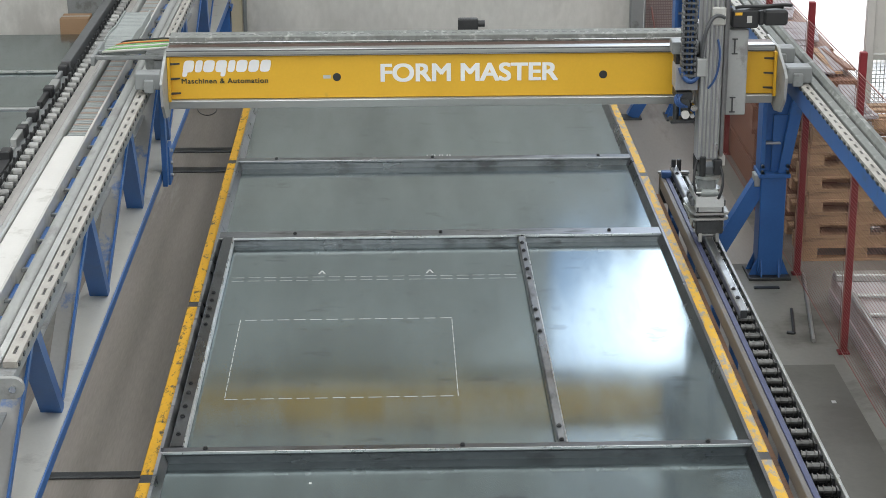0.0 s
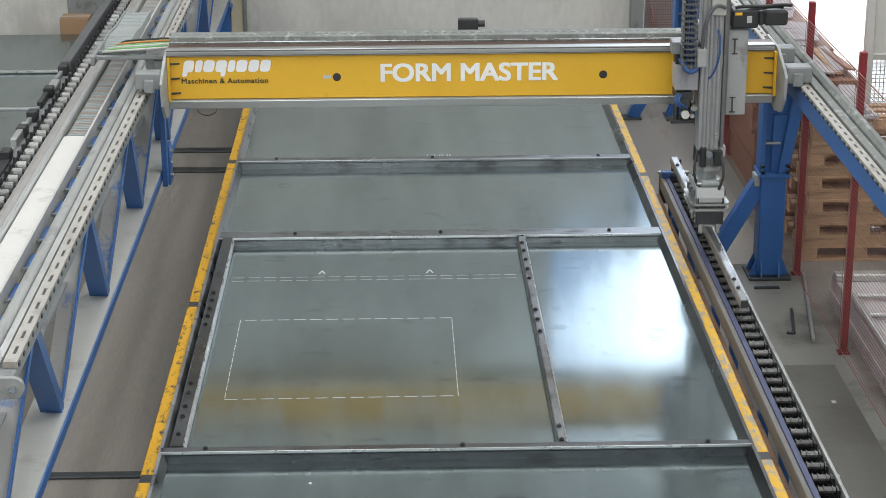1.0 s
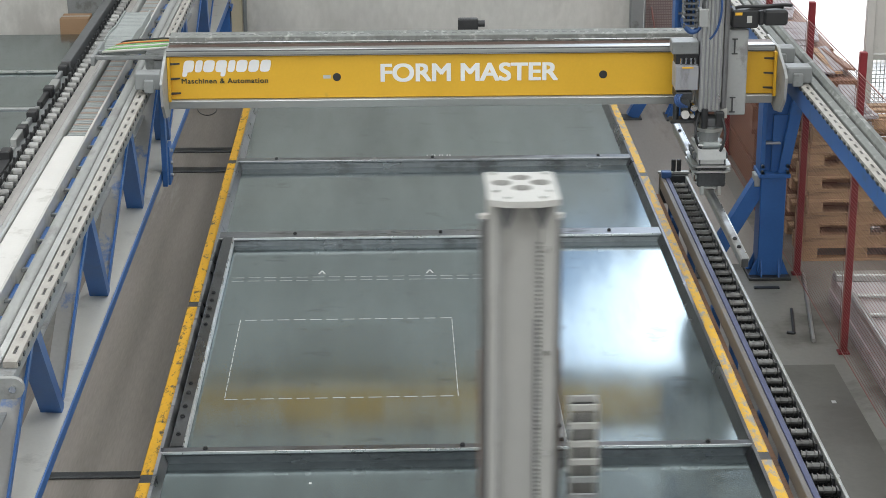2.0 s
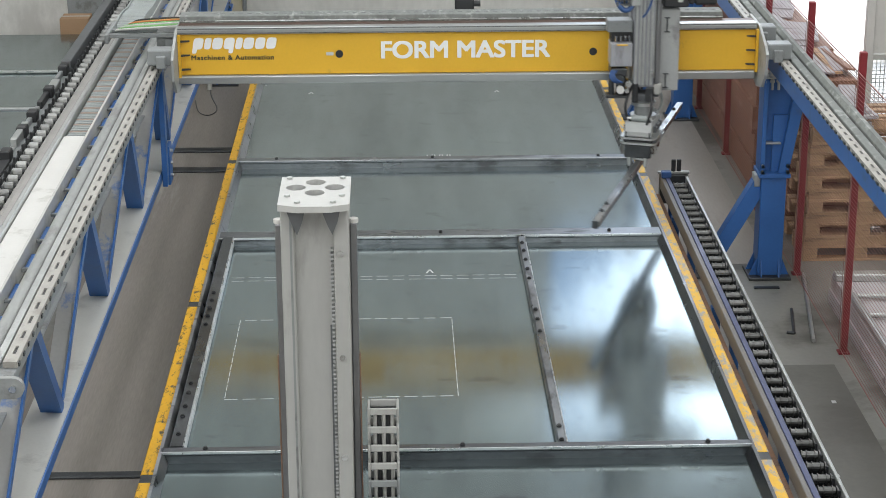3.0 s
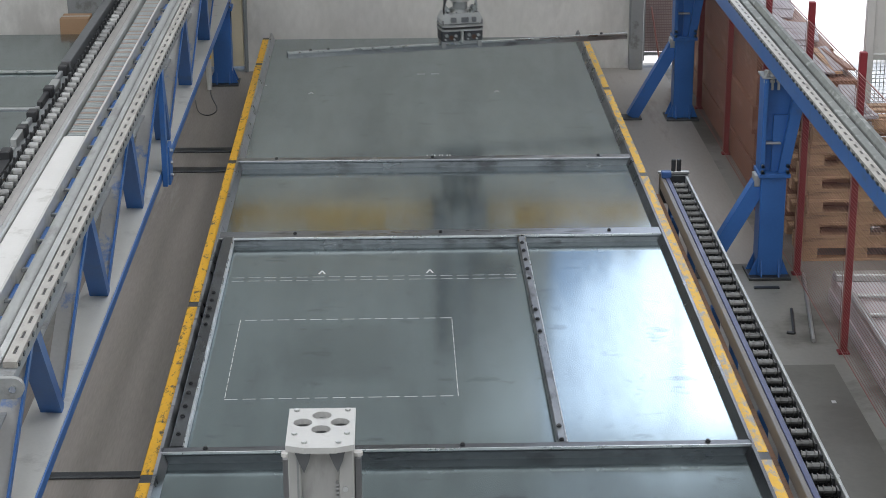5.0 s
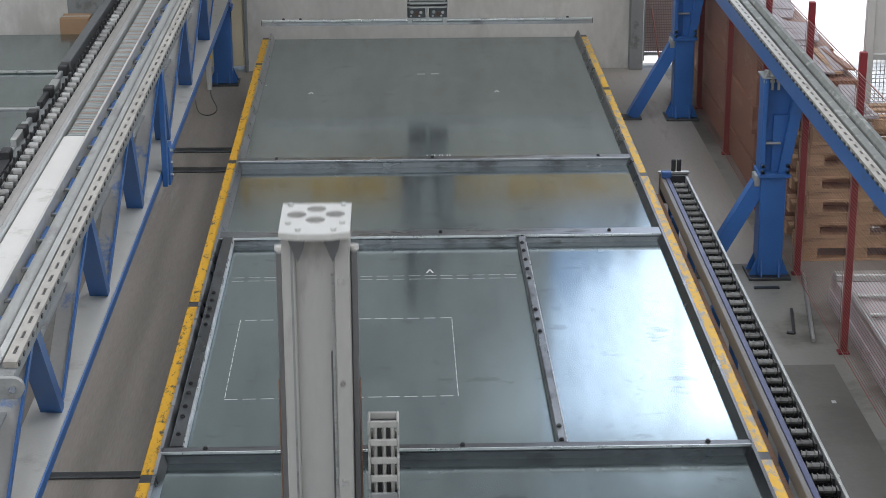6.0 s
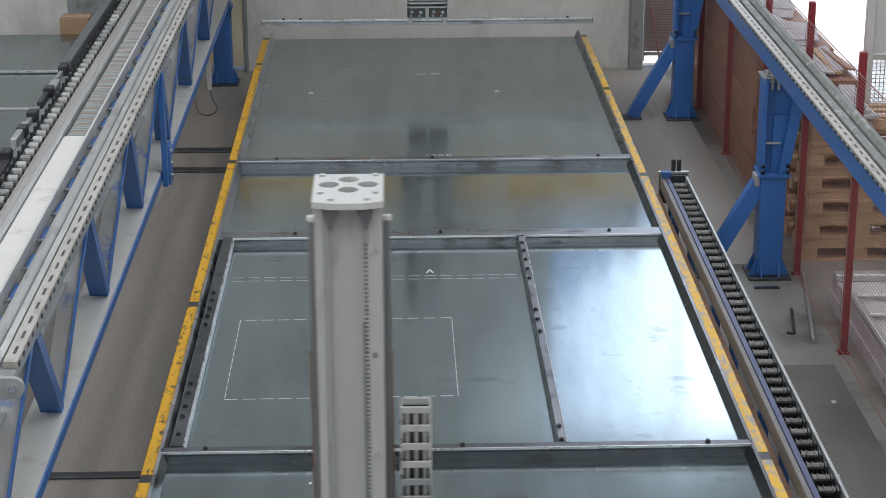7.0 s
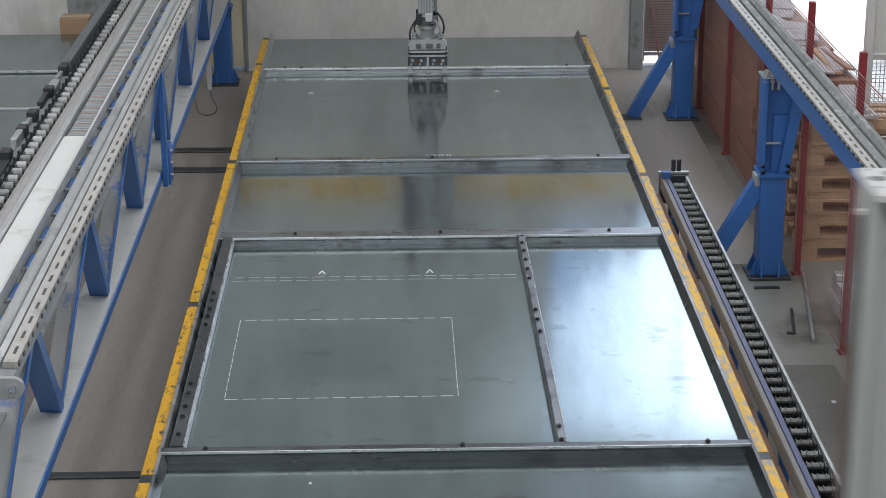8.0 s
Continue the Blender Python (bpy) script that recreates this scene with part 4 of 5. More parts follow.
for i in range(26):
    y = 8.3 + i * 0.5
    part("tray_bracket", box(B(), -2.11, -2.02, y, y + 0.24, 1.64, 1.668, 0.004), BLUE, truss, "blue tray bracket")
    part("rung", box(B(), -2.118, -1.998, y - 0.05, y - 0.025, 1.66, 1.68, 0.003), GREY_PAINT, truss)
part("ledge_plate", box(B(), -2.1, -1.906, TY0, TY1, 1.5, 1.51), GREY_PAINT, truss)
for y in (6.6, 21.19):
    column("truss_column", -1.93, y, 0.896, "blue truss column on the floor")

# ---- cable tray beside the truss ----
tray = thing("cable_tray", "pale cable tray along the truss", "cable tray")
bm = B()
box(bm, -2.31, -2.12, 7.0, TY1, 1.62, 1.63)
box(bm, -2.135, -2.12, 7.0, TY1, 1.63, 1.74)
part("trough", bm, LIGHT_GREY, tray)
part("guard_rail", box(B(), -2.352, -2.312, 7.0, TY1, 1.6, 1.72, 0.008), GALV, tray, "pale side rail")
part("cover", box(B(), -2.308, -2.137, 7.0, 12.96, 1.685, 1.695, 0.003), WHITE_PLATE, tray, "white cover sheet")
part("ledge", box(B(), -2.44, -2.353, 7.0, TY1, 1.6, 1.64, 0.004), LEDGE, tray, "brown ledge strip")
part("bracket", prism(B(), [(-2.43, 1.56), (-2.05, 1.56), (-2.0, 1.62), (-2.43, 1.62)], "y", TY0 + 0.9, TY0 + 1.0), BLUE, tray)
for y in (9.5, 12.0, 14.5, 17.0, 19.5):
    part("bracket", prism(B(), [(-2.43, 1.56), (-1.95, 1.56), (-1.91, 1.7), (-1.99, 1.638), (-2.1, 1.618), (-2.43, 1.598)], "y", y, y + 0.08), BLUE, tray)
chain = thing("cable_chain", "ribbed cable chain lying in the tray", "cable chain")
link = mesh_of("link", box(B(), -2.3, -2.145, -0.011, 0.011, 1.642, 1.682, 0.004), CHAIN_GREY)
link2 = mesh_of("link_rust", box(B(), -2.3, -2.145, -0.011, 0.011, 1.632, 1.682, 0.005), LINK_BROWN)
# dark plate added below the links, painting the shade of their gaps
part("chain_floor", box(B(), -2.303, -2.142, 12.98, 21.5, 1.6305, 1.6415), CHAIN, chain)
for i in range(185):
    piece("link", link2 if i % 7 in (0, 3) else link, chain, pose(0, 13.0 + i * 0.046, 0))

# ---- roller conveyors ----


def conveyor(name, x0, x1, y0, y1, z, label, pitch, legs, left_frame, cap, fat=0.024, high=0.012, roll=None):
    c = thing(name, label, "conveyor")
    w = x1 - x0
    part("side_frame", box(B(), x0, x0 + 0.033, y0, y1, z - 0.1, z + 0.005, 0.004), left_frame, c, "pale folded steel side frame")
    part("guide_strip", box(B(), x0 + 0.034, x0 + 0.068, y0, y1, z - 0.05, z + 0.012, 0.003), BLUE_DARK, c, "dark blue guide strip")
    part("side_frame", box(B(), x1 - 0.02, x1, y0, y1, z - 0.14, z + 0.01, 0.003), GALV, c)
    part("bottom_plate", box(B(), x0 + 0.034, x1 - 0.021, y0, y1, z - 0.14, z - 0.12), DARK_STEEL, c)
    bm = B()
    a, b = x0 + 0.09, x1 - 0.045
    rod(bm, (a, 0, 0), (b, 0, 0), fat, 12)
    for q in (a - 0.008, a + 0.02, b - 0.02, b + 0.004):
        rod(bm, (q, 0, 0), (q + 0.006, 0, 0), fat + 0.007, 12)
    roller = mesh_of("roller", bm, roll or ROLLER)
    holder = mesh_of("roller_holder", box(B(), a - 0.02, a - 0.01, -0.03, 0.03, -0.1, high), cap)
    holder2 = mesh_of("roller_holder", box(B(), b + 0.012, b + 0.022, -0.03, 0.03, -0.1, high), cap)
    spacer = mesh_of("spacer", box(B(), a - 0.008, b + 0.01, 0.055, 0.085, -0.1, -0.012, 0.004), cap)
    for i in range(int((y1 - y0 - 0.1) / pitch)):
        y = y0 + 0.08 + i * pitch
        piece("roller", roller, c, pose(0, y, z - 0.022))
        piece("roller_holder", holder, c, pose(0, y, z - 0.022))
        piece("roller_holder", holder2, c, pose(0, y, z - 0.022))
        piece("spacer", spacer, c, pose(0, y, z - 0.022))
    for y in legs:
        bm = B()
        box(bm, x0 + 0.01, x0 + 0.07, y - 0.03, y + 0.03, 0.015, z - 0.141)
        box(bm, x1 - 0.07, x1 - 0.01, y - 0.03, y + 0.03, 0.015, z - 0.141)
        box(bm, x0 + 0.07, x1 - 0.07, y - 0.02, y + 0.02, 0.2, 0.26)
        box(bm, x0, x1, y - 0.06, y + 0.06, 0, 0.015)
        part("leg_frame", bm, BLUE, c, "blue leg frame")
    return c


PALE_ROLLER = mat("pale_roller", (0.32, 0.32, 0.31), 0.4, 0.3, 0.2, 9, 0.05, 60, per_piece=0.35)
BEIGE = mat("beige_frame", (0.165, 0.155, 0.15), 0.5, 0.2, 0.12, 5, 0.05, 50, dirt=(0.2, 0.17, 0.14), dirt_amt=0.3, dirt_scale=3)
BLUE_DARK = mat("dark_blue_strip", (0.06, 0.07, 0.14), 0.45, 0, 0.15, 6, 0.05, 50)
ROLLER = mat("roller_steel", (0.13, 0.13, 0.125), 0.35, 0.9, 0.25, 12, 0.05, 80, per_piece=0.3)
conv = conveyor("roller_conveyor", 2.15, 2.372, 7.4, 15.0, 0.725, "roller conveyor with dark rollers beside the pallet", 0.15, (8.4, 10.6, 12.4, 14.4), BEIGE, RUBBER)
stop = thing("end_stop", "end stop unit with blue box and black rollers", "end stop", pose(2.26, 15.0, 0))
part("stop_frame", box(B(), -0.11, 0.12, 0.0, 0.09, 0.5, 0.74, 0.005), DARK_STEEL, stop)
part("stop_leg", box(B(), -0.03, 0.03, 0.01, 0.07, 0, 0.5, 0.003), BLUE, stop)
part("sensor_box", box(B(), -0.11, -0.03, -0.07, -0.002, 0.735, 0.79, 0.008), BLUE_HOSE, stop, "small blue box")
for x in (0.0, 0.045):
    part("stop_roller", rod(B(), (x, 0.05, 0.74), (x, 0.05, 0.86), 0.018, 12), RUBBER, stop)
part("stop_arm", box(B(), -0.13, 0.13, 0.03, 0.06, 0.742, 0.765, 0.004), GALV, stop)

convl = thing("roller_rail", "narrow roller rail with pale rollers behind the tray", "conveyor")
part("channel", box(B(), -2.9, -2.56, 7.5, 21.4, 1.3, 1.33, 0.004), GALV, convl)
part("side_frame", box(B(), -2.62, -2.56, 7.5, 21.4, 1.3305, 1.41, 0.006), LEDGE, convl, "brownish grey side frame")
part("inner_frame", box(B(), -2.76, -2.745, 7.5, 21.4, 1.3305, 1.4, 0.003), DARK_STEEL, convl)
bm = B()
rod(bm, (-2.7, 0, 0), (-2.635, 0, 0), 0.033, 12)
roller = mesh_of("roller", bm, PALE_ROLLER)
pin = mesh_of("roller_pin", rod(B(), (-2.634, 0, 0.004), (-2.621, 0, 0.004), 0.02, 10), RUBBER)
fin = mesh_of("fin", box(B(), -2.728, -2.712, -0.012, 0.012, -0.06, 0.065, 0.003), RUBBER)
fin2 = mesh_of("fin", box(B(), -2.71, -2.703, -0.05, 0.05, -0.06, 0.02), GALV)
for i in range(83):
    y = 7.6 + i * 0.166
    for nm, me in (("roller", roller), ("roller_pin", pin), ("fin", fin), ("fin", fin2)):
        piece(nm, me, convl, pose(0, y, 1.4))
for y in (9.0, 12.0, 15.0, 18.0, 21.0):
    bm = B()
    box(bm, -2.76, -2.68, y - 0.04, y + 0.04, 0.015, 1.3)
    box(bm, -2.82, -2.62, y - 0.08, y + 0.08, 0, 0.015)
    part("leg", bm, BLUE, convl, "blue leg")
stored = thing("stored_bar", "dark formwork bar resting on the conveyor", "formwork bar")
random.seed(11)
y = 9.35
while y < 16.1:
    ln, w, h = random.uniform(0.18, 0.55), random.uniform(0.035, 0.075), random.uniform(0.025, 0.075)
    part("segment", box(B(), -2.86, -2.86 + w, y, y + ln, 1.365, 1.365 + h, 0.006), random.choice((GALV, CHAIN, RUBBER, GREY_PAINT, FRAME_GREY)), stored)
    y += ln + random.uniform(0.03, 0.12)
part("long_cover", box(B(), -2.865, -2.78, 16.2, 19.2, 1.365, 1.46, 0.006), CHAIN, stored, "long dark cover")
part("segment", box(B(), -2.86, -2.81, 19.3, 20.5, 1.365, 1.415, 0.006), GREY_PAINT, stored)
part("base_bar", box(B(), -2.87, -2.77, 9.3, 20.5, 1.3305, 1.3645, 0.003), GREY_PAINT, stored)
for y in (9.9, 10.6, 11.2, 12.0, 12.55, 13.0, 13.5, 14.15, 14.6, 15.35, 16.1):
    bm = B()
    box(bm, -2.868, -2.79, y - 0.06, y + 0.06, 1.365, 1.45, 0.008)
    box(bm, -2.85, -2.8, y + 0.06, y + 0.11, 1.365, 1.42, 0.004)
    part("clamp", bm, RUBBER, stored)
part("orange_cap", box(B(), -2.85, -2.8, 16.12, 16.19, 1.3645, 1.43, 0.006), ORANGE_CABLE, stored)

# ---- second robot: tall mast of the nearer machine (origin: mast centre; z = 0 at the top plate) ----
mast = thing("robot_mast", "tall grey robot mast with a drilled top plate", "robot mast")
bm = B()
def drilled(bm, outline, holes, r, z0, z1, seg=28):
    """A plate with round holes right through it."""
    edges = []
    for loop in [outline] + [[(x + r * math.cos(2 * math.pi * k / seg), y + r * math.sin(2 * math.pi * k / seg)) for k in range(seg)] for x, y in holes]:
        vs = [bm.verts.new((x, y, z1)) for x, y in loop]
        edges += [bm.edges.new((vs[k], vs[(k + 1) % len(vs)])) for k in range(len(vs))]
    faces = [f for f in bmesh.ops.triangle_fill(bm, use_beauty=True, edges=edges)["geom"] if isinstance(f, bmesh.types.BMFace)]
    low = bmesh.ops.extrude_face_region(bm, geom=faces)["geom"]
    bmesh.ops.translate(bm, vec=(0, 0, z0 - z1), verts=[v for v in low if isinstance(v, bmesh.types.BMVert)])
    return bm


drilled(bm, [(-0.13, -0.15), (-0.06, -0.175), (0.06, -0.175), (0.13, -0.15), (0.13, 0.195), (-0.13, 0.195)],
        ((-0.072, 0.06), (0.072, 0.06), (0.0, 0.125), (0.0, -0.005)), 0.037, -0.024, 0)
plate = part("top_plate", bm, PLATE_GREY, mast, "white drilled top plate")
ML = -1.75
for s_, a, b in ((-1, -0.125, -0.075), (1, 0.068, 0.125)):
    part("front_flange", box(B(), a, b, -0.1, -0.03, ML, -0.025, 0.004), MAST_GREY, mast, "grey front flange")
    part("side_wall", box(B(), a if s_ < 0 else 0.1, -0.1 if s_ < 0 else b, -0.0295, 0.16, ML, -0.025, 0.003), MAST_GREY, mast)
part("web", box(B(), -0.0745, 0.0675, -0.06, -0.03, ML, -0.025), MAST_GREY, mast)
part("back_wall", box(B(), -0.0995, 0.0995, 0.14, 0.16, ML, -0.025), MAST_GREY, mast)
# dark block added inside as the shade seen through the plate's holes
part("hole_backing", box(B(), -0.0995, 0.0995, -0.029, 0.139, ML, -0.07), CHAIN, mast)
# dark wedges: holes and shade under the plate, put in as solid colour
for x in (-0.066, 0.062):
    prism(bm := B(), [(x - 0.034, -0.0245), (x + 0.034, -0.0245), (x + 0.024, -0.07), (x + 0.004, -0.12), (x - 0.014, -0.08)], "y", -0.14, -0.1015)
    part("dark_wedge", bm, CHAIN, mast, "dark wedge for holes and shade under the plate")
for x, y in ((-0.1, 0.17), (0.1, 0.17), (-0.1, -0.05), (0.1, -0.05), (-0.06, -0.13), (0.07, -0.13)):
    part("plate_bolt", rod(B(), (x, y, 0), (x, y, 0.008), 0.011, 8), GALV, mast)
for s in (-1, 1):
    part("guide_rail", box(B(), s * 0.126, s * 0.152, 0.0, 0.05, ML, -0.125, 0.004), GUIDE_GREY, mast)
    part("guide_cap", rod(B(), (s * 0.14, 0.025, -0.125), (s * 0.14, 0.025, -0.11), 0.018, 12), WHITE_PLATE, mast)
    part("guide_stripe", box(B(), s * 0.153, s * 0.158, 0.005, 0.03, ML, -0.65), RUST, mast, "reddish greased strip")
bm = B()
for i in range(90):
    box(bm, 0.056, 0.0665, -0.09, -0.0605, -0.2 - i * 0.017, -0.192 - i * 0.017)
tagged(part("gear_rack", bm, FRAME_GREY, mast, "toothed gear rack"), kind="stuff")
for i in range(4):
    part("rail_bolt", rod(B(), (0.092, -0.108, -0.207 - i * 0.41), (0.092, -0.1, -0.207 - i * 0.41), 0.011, 10), BRIGHT, mast)
part("rack_dark_strip", box(B(), 0.048, 0.0555, -0.0612, -0.0602, -1.25, -0.5), CHAIN, mast, "dark strip along the rack")
part("groove", box(B(), -0.092, -0.084, -0.103, -0.1, ML, -0.03), GREY_PAINT, mast)
drag = thing("drag_chain", "grey plastic drag chain loop beside the mast", "cable chain")
for i in range(15):
    z = -0.02 - i * 0.072
    bm = B()
    yo = -0.03 * math.sin(min(1, i / 5) * math.pi / 2)
    box(bm, -0.06, -0.05, yo - 0.04, yo + 0.06, z - 0.06, z, 0.004)
    box(bm, 0.05, 0.06, yo - 0.04, yo + 0.06, z - 0.06, z, 0.004)
    box(bm, -0.05, 0.05, yo - 0.04, yo - 0.03, z - 0.028, z, 0.003)
    box(bm, -0.05, 0.05, yo + 0.045, yo + 0.055, z - 0.03, z, 0.003)
    ob = part("link", bm, MAST_GREY if i < 4 else GREY_PAINT, drag)
    # dark back added to each link as the shade inside the chain
    part("link_back", box(B(), -0.0495, 0.0495, yo + 0.0555, yo + 0.0595, z - 0.058, z - 0.002), CHAIN, ob)
for i, x in enumerate((-0.032, -0.016, 0.002, 0.018, 0.034)):
    part("cable", rod(B(), (x, 0.0, -1.1), (x, 0.0, -0.05), 0.0075, 8), RUBBER if i % 2 else LIGHT_GREY, drag)
# carriage and beam that carry the mast
beam2 = thing("second_gantry", "grey gantry beam that carries the mast", "gantry")
bm = B()
box(bm, -1.66, 2.79, 5.9, 6.2, 1.6, 1.85, 0.004)
box(bm, 2.79, 3.08, 5.9, 6.2, 1.7, 1.85)
box(bm, -1.9, -1.66, 5.9, 6.25, 1.7, 1.85)
part("beam", bm, GREY_PAINT, beam2)

carriage2 = thing("mast_carriage", "grey carriage that guides the mast", "carriage")
bm = B()
box(bm, -0.22, 0.2, 6.205, 6.66, 1.62, 1.86, 0.006)
box(bm, 0.16, 0.32, 6.3, 6.84, 1.22, 1.3, 0.006)
box(bm, 0.2, 0.3, 6.205, 6.4, 1.25, 1.7, 0.006)
part("carriage_body", bm, GREY_PAINT, carriage2)

# ---- safety fence on the right ----
FX, MX = 3.235, 3.204
fence = thing("safety_fence", "red wire mesh safety fence on the floor", "fence")
ys = [9.55, 11.25, 12.95, 14.65, 16.35, 18.15, 19.9]
for y in ys:
    bm = B()
    box(bm, FX - 0.025, FX + 0.025, y - 0.025, y + 0.025, 0.012, 2.24, 0.004)
    post = part("post", bm, RED, fence, "red square fence post")
    part("foot_plate", box(B(), FX - 0.04, FX + 0.04, y - 0.04, y + 0.04, 0, 0.012), RED, fence)
for a, b in zip(ys, ys[1:]):
    bm = B()
    y0, y1, z0, z1 = a - 0.02, b - 0.028, 0.04, 2.1
    for z in (z0, z1):
        beam(bm, (MX, y0, z), (MX, y1, z), 0.006, 0.006)
    for y in (y0, y1):
        beam(bm, (MX, y, z0), (MX, y, z1), 0.008, 0.008, (0, 1, 0))
    part("panel_frame", bm, WIRE, fence)
    vs, fs = [], []

    def wire(p, q, r=0.0016):
        i = len(vs)
        for e in (p, q):
            vs.extend([(MX - r, e[0], e[1] - r), (MX + r, e[0], e[1] - r), (MX, e[0], e[1] + r)])
        fs.extend([(i, i + 1, i + 4, i + 3), (i + 1, i + 2, i + 5, i + 4), (i + 2, i, i + 3, i + 5)])

    z = z0 + 0.03
    while z < z1:
        wire((y0, z), (y1, z))
        z += 0.03
    y = y0 + 0.06
    while y < y1:
        wire((y, z0), (y, z1))
        y += 3.0
    me = bpy.data.meshes.new("mesh_panel")
    me.from_pydata(vs, [], fs)
    me.materials.append(WIRE)
    ob = new("mesh_panel", me)
    ob.parent = fence
    tagged(ob, "red brown wire mesh", kind="stuff")

# ---- goods behind the fence ----


def crate_stack(x, y, n, label, w=0.95, d=0.8, h=0.2):
    c = thing("pallet_stack", label, "pallet stack", pose(x, y, 0))
    board_x = mesh_of("board", box(B(), -w / 2, w / 2, -0.05, 0.05, 0, 0.022, 0.003), WOOD)
    board_f = mesh_of("fascia", box(B(), -w / 2, w / 2, -0.011, 0.011, 0, 0.09, 0.003), WOOD)
    block = mesh_of("block", box(B(), -0.06, 0.06, -0.05, 0.05, 0, 0.09, 0.004), WOOD)
    for k in range(n):
        z = k * h
        for yy in (-d / 2 + 0.05, 0, d / 2 - 0.05):
            piece("board", board_x, c, pose(0.01 * (k % 3 - 1), yy, z))
            for xx in (-w / 2 + 0.06, 0, w / 2 - 0.06):
                piece("block", block, c, pose(xx + 0.01 * (k % 3 - 1), yy, z + 0.022))
        for yy in (-d / 2 + 0.05, -d / 4, 0, d / 4, d / 2 - 0.05):
            piece("board", board_x, c, pose(0.01 * (k % 3 - 1), yy, z + 0.112))
        if h > 0.17:
            piece("fascia", board_f, c, pose(0.01 * (k % 3 - 1), -d / 2 + 0.02, z + 0.134 - 0.02, 0, 0, 0))
    return c


crate_stack(3.83, 15.35, 6, "stack of raw wooden pallets behind the fence")
crate_stack(4.9, 15.4, 4, "stack of raw wooden pallets behind the fence")


def board_pack(x, y, rz, w, d, h, n, label, material, lean=0):
    c = thing("board_pack", label, "board pack", pose(x, y, 0, 0, lean, rz))
    for k in range(n):
        o = 0.02 * math.sin(k * 2.3)
        part("board", box(B(), -w / 2 + o, w / 2 + o, -d / 2 + o, d / 2 - o, k * h, (k + 1) * h - 0.006, 0.003), material, c)
    return c


pile = board_pack(3.62, 18.98, 0, 0.69, 4.0, 0.265, 5, "tall pack of brown shuttering boards under pale sheets", BROWN_BOARD)
random.seed(4)
for k in range(12):
    y = -1.75 + k * 0.3
    w, d = random.uniform(0.3, 0.5), random.uniform(0.5, 0.9)
    mt = (SHEET, SHEET, SHEET, BROWN_BOARD)[k % 4]
    part("loose_sheet", box(B(), -w / 2, w / 2, -d / 2, d / 2, 0, 0.02, 0.003), mt, pile, "loose pale sheet",
         pose(random.uniform(-0.12, 0.12), y, 1.333 + 0.022 * (k % 3), random.uniform(-2, 2), random.uniform(-3, 6), random.uniform(-22, 22)))
low = board_pack(3.63, 16.35, 0, 0.56, 1.1, 0.265, 5, "narrow pile of loose brown boards", BROWN_BOARD)
for k in range(10):
    # single boards thrown on the pile, each at its own slant
    part("loose_board", box(B(), -0.04, 0.04, -0.42, 0.42, 0, 0.02, 0.003), (SHEET, BROWN_BOARD, SHEET, WOOD)[k % 4], low, "loose board",
         pose(-0.18 + 0.044 * k, 0.06 * math.sin(k * 2.7), 1.327 + 0.012 * (k % 5), 1.5 * math.sin(k * 1.9), 9 * math.sin(k * 2.2), 7 * math.sin(k * 3.1)))
cover_boards = thing("board_pile", "slanting loose boards and sheets on the pallets", "board pile", pose(3.61, 15.35, 1.134))
for k in range(12):
    part("board", box(B(), -0.1 + 0.03 * (k % 3), 0.1, -0.42, 0.34, 0, 0.03, 0.003), (WOOD, SHEET, BROWN_BOARD, SHEET)[k % 4], cover_boards, "",
         pose(-0.1 + 0.2 * (k % 2) + 0.03 * math.sin(k * 2.9), 0.04 * math.cos(k * 5), 0.031 * (k // 2), 0.8 * math.sin(k), 2 * math.sin(k * 1.7), 7 * math.sin(k * 2.1)))
board_pack(3.8, 12.5, 0, 0.9, 3.0, 0.12, 2, "low stack of pale steel sheets behind the fence", FOIL)
frame_rack = thing("tube_frame", "galvanised tube frame lying on the sheets", "tube frame", pose(3.75, 12.6, 0.24))
for a, b in (((-0.36, -1.3, 0.03), (-0.36, 0.85, 0.03)), ((0.36, -1.3, 0.03), (0.36, 0.85, 0.03))):
    part("tube", rod(B(), a, b, 0.03, 14), GALV, frame_rack, smooth=True)
for y in (-1.2, -0.4, 0.4, 0.8):
    part("cross_tube", rod(B(), (-0.33, y, 0.03), (0.33, y, 0.03), 0.02, 12), GALV, frame_rack, smooth=True)
part_rail = thing("steel_rail", "pale steel rail lying on the sheets", "steel rail", pose(3.9, 13.85, 0.235))
part("rail", box(B(), -0.55, 0.9, -0.05, 0.05, 0, 0.06, 0.008), GALV, part_rail)

gap = thing("gutter_plate", "rusty brown plate between pallet and conveyor", "plate")
part("plate", box(B(), 2.095, 2.147, 7.6, 15.0, 0.57, 0.585, 0.003), RUST, gap)
for y in (8.0, 11.0, 14.0):
    part("stay", box(B(), 2.105, 2.14, y - 0.02, y + 0.02, 0, 0.57), RUST, gap)

# ---- partition behind the goods ----
screen = thing("partition", "white post with a pale panel and wire mesh", "partition", pose(4.56, 18.0, 0))
part("partition_post", box(B(), -0.06, 0.02, -0.04, 0.04, 0, 3.0, 0.004), WHITE_PLATE, screen)
part("panel", box(B(), 0.021, 1.0, -0.01, 0.01, 1.03, 3.0), WHITE_PLATE, screen)
part("panel_rail", box(B(), 0.021, 1.0, -0.02, 0.02, 0.97, 1.025, 0.004), LIGHT_GREY, screen)
bm = B()
for i in range(24):
    beam(bm, (0.03 + i * 0.04, 0, 0.05), (0.03 + i * 0.04, 0, 0.97), 0.006, 0.006, (0, 1, 0))
    beam(bm, (0.02, 0.008, 0.06 + i * 0.038), (1.0, 0.008, 0.06 + i * 0.038), 0.006, 0.006)
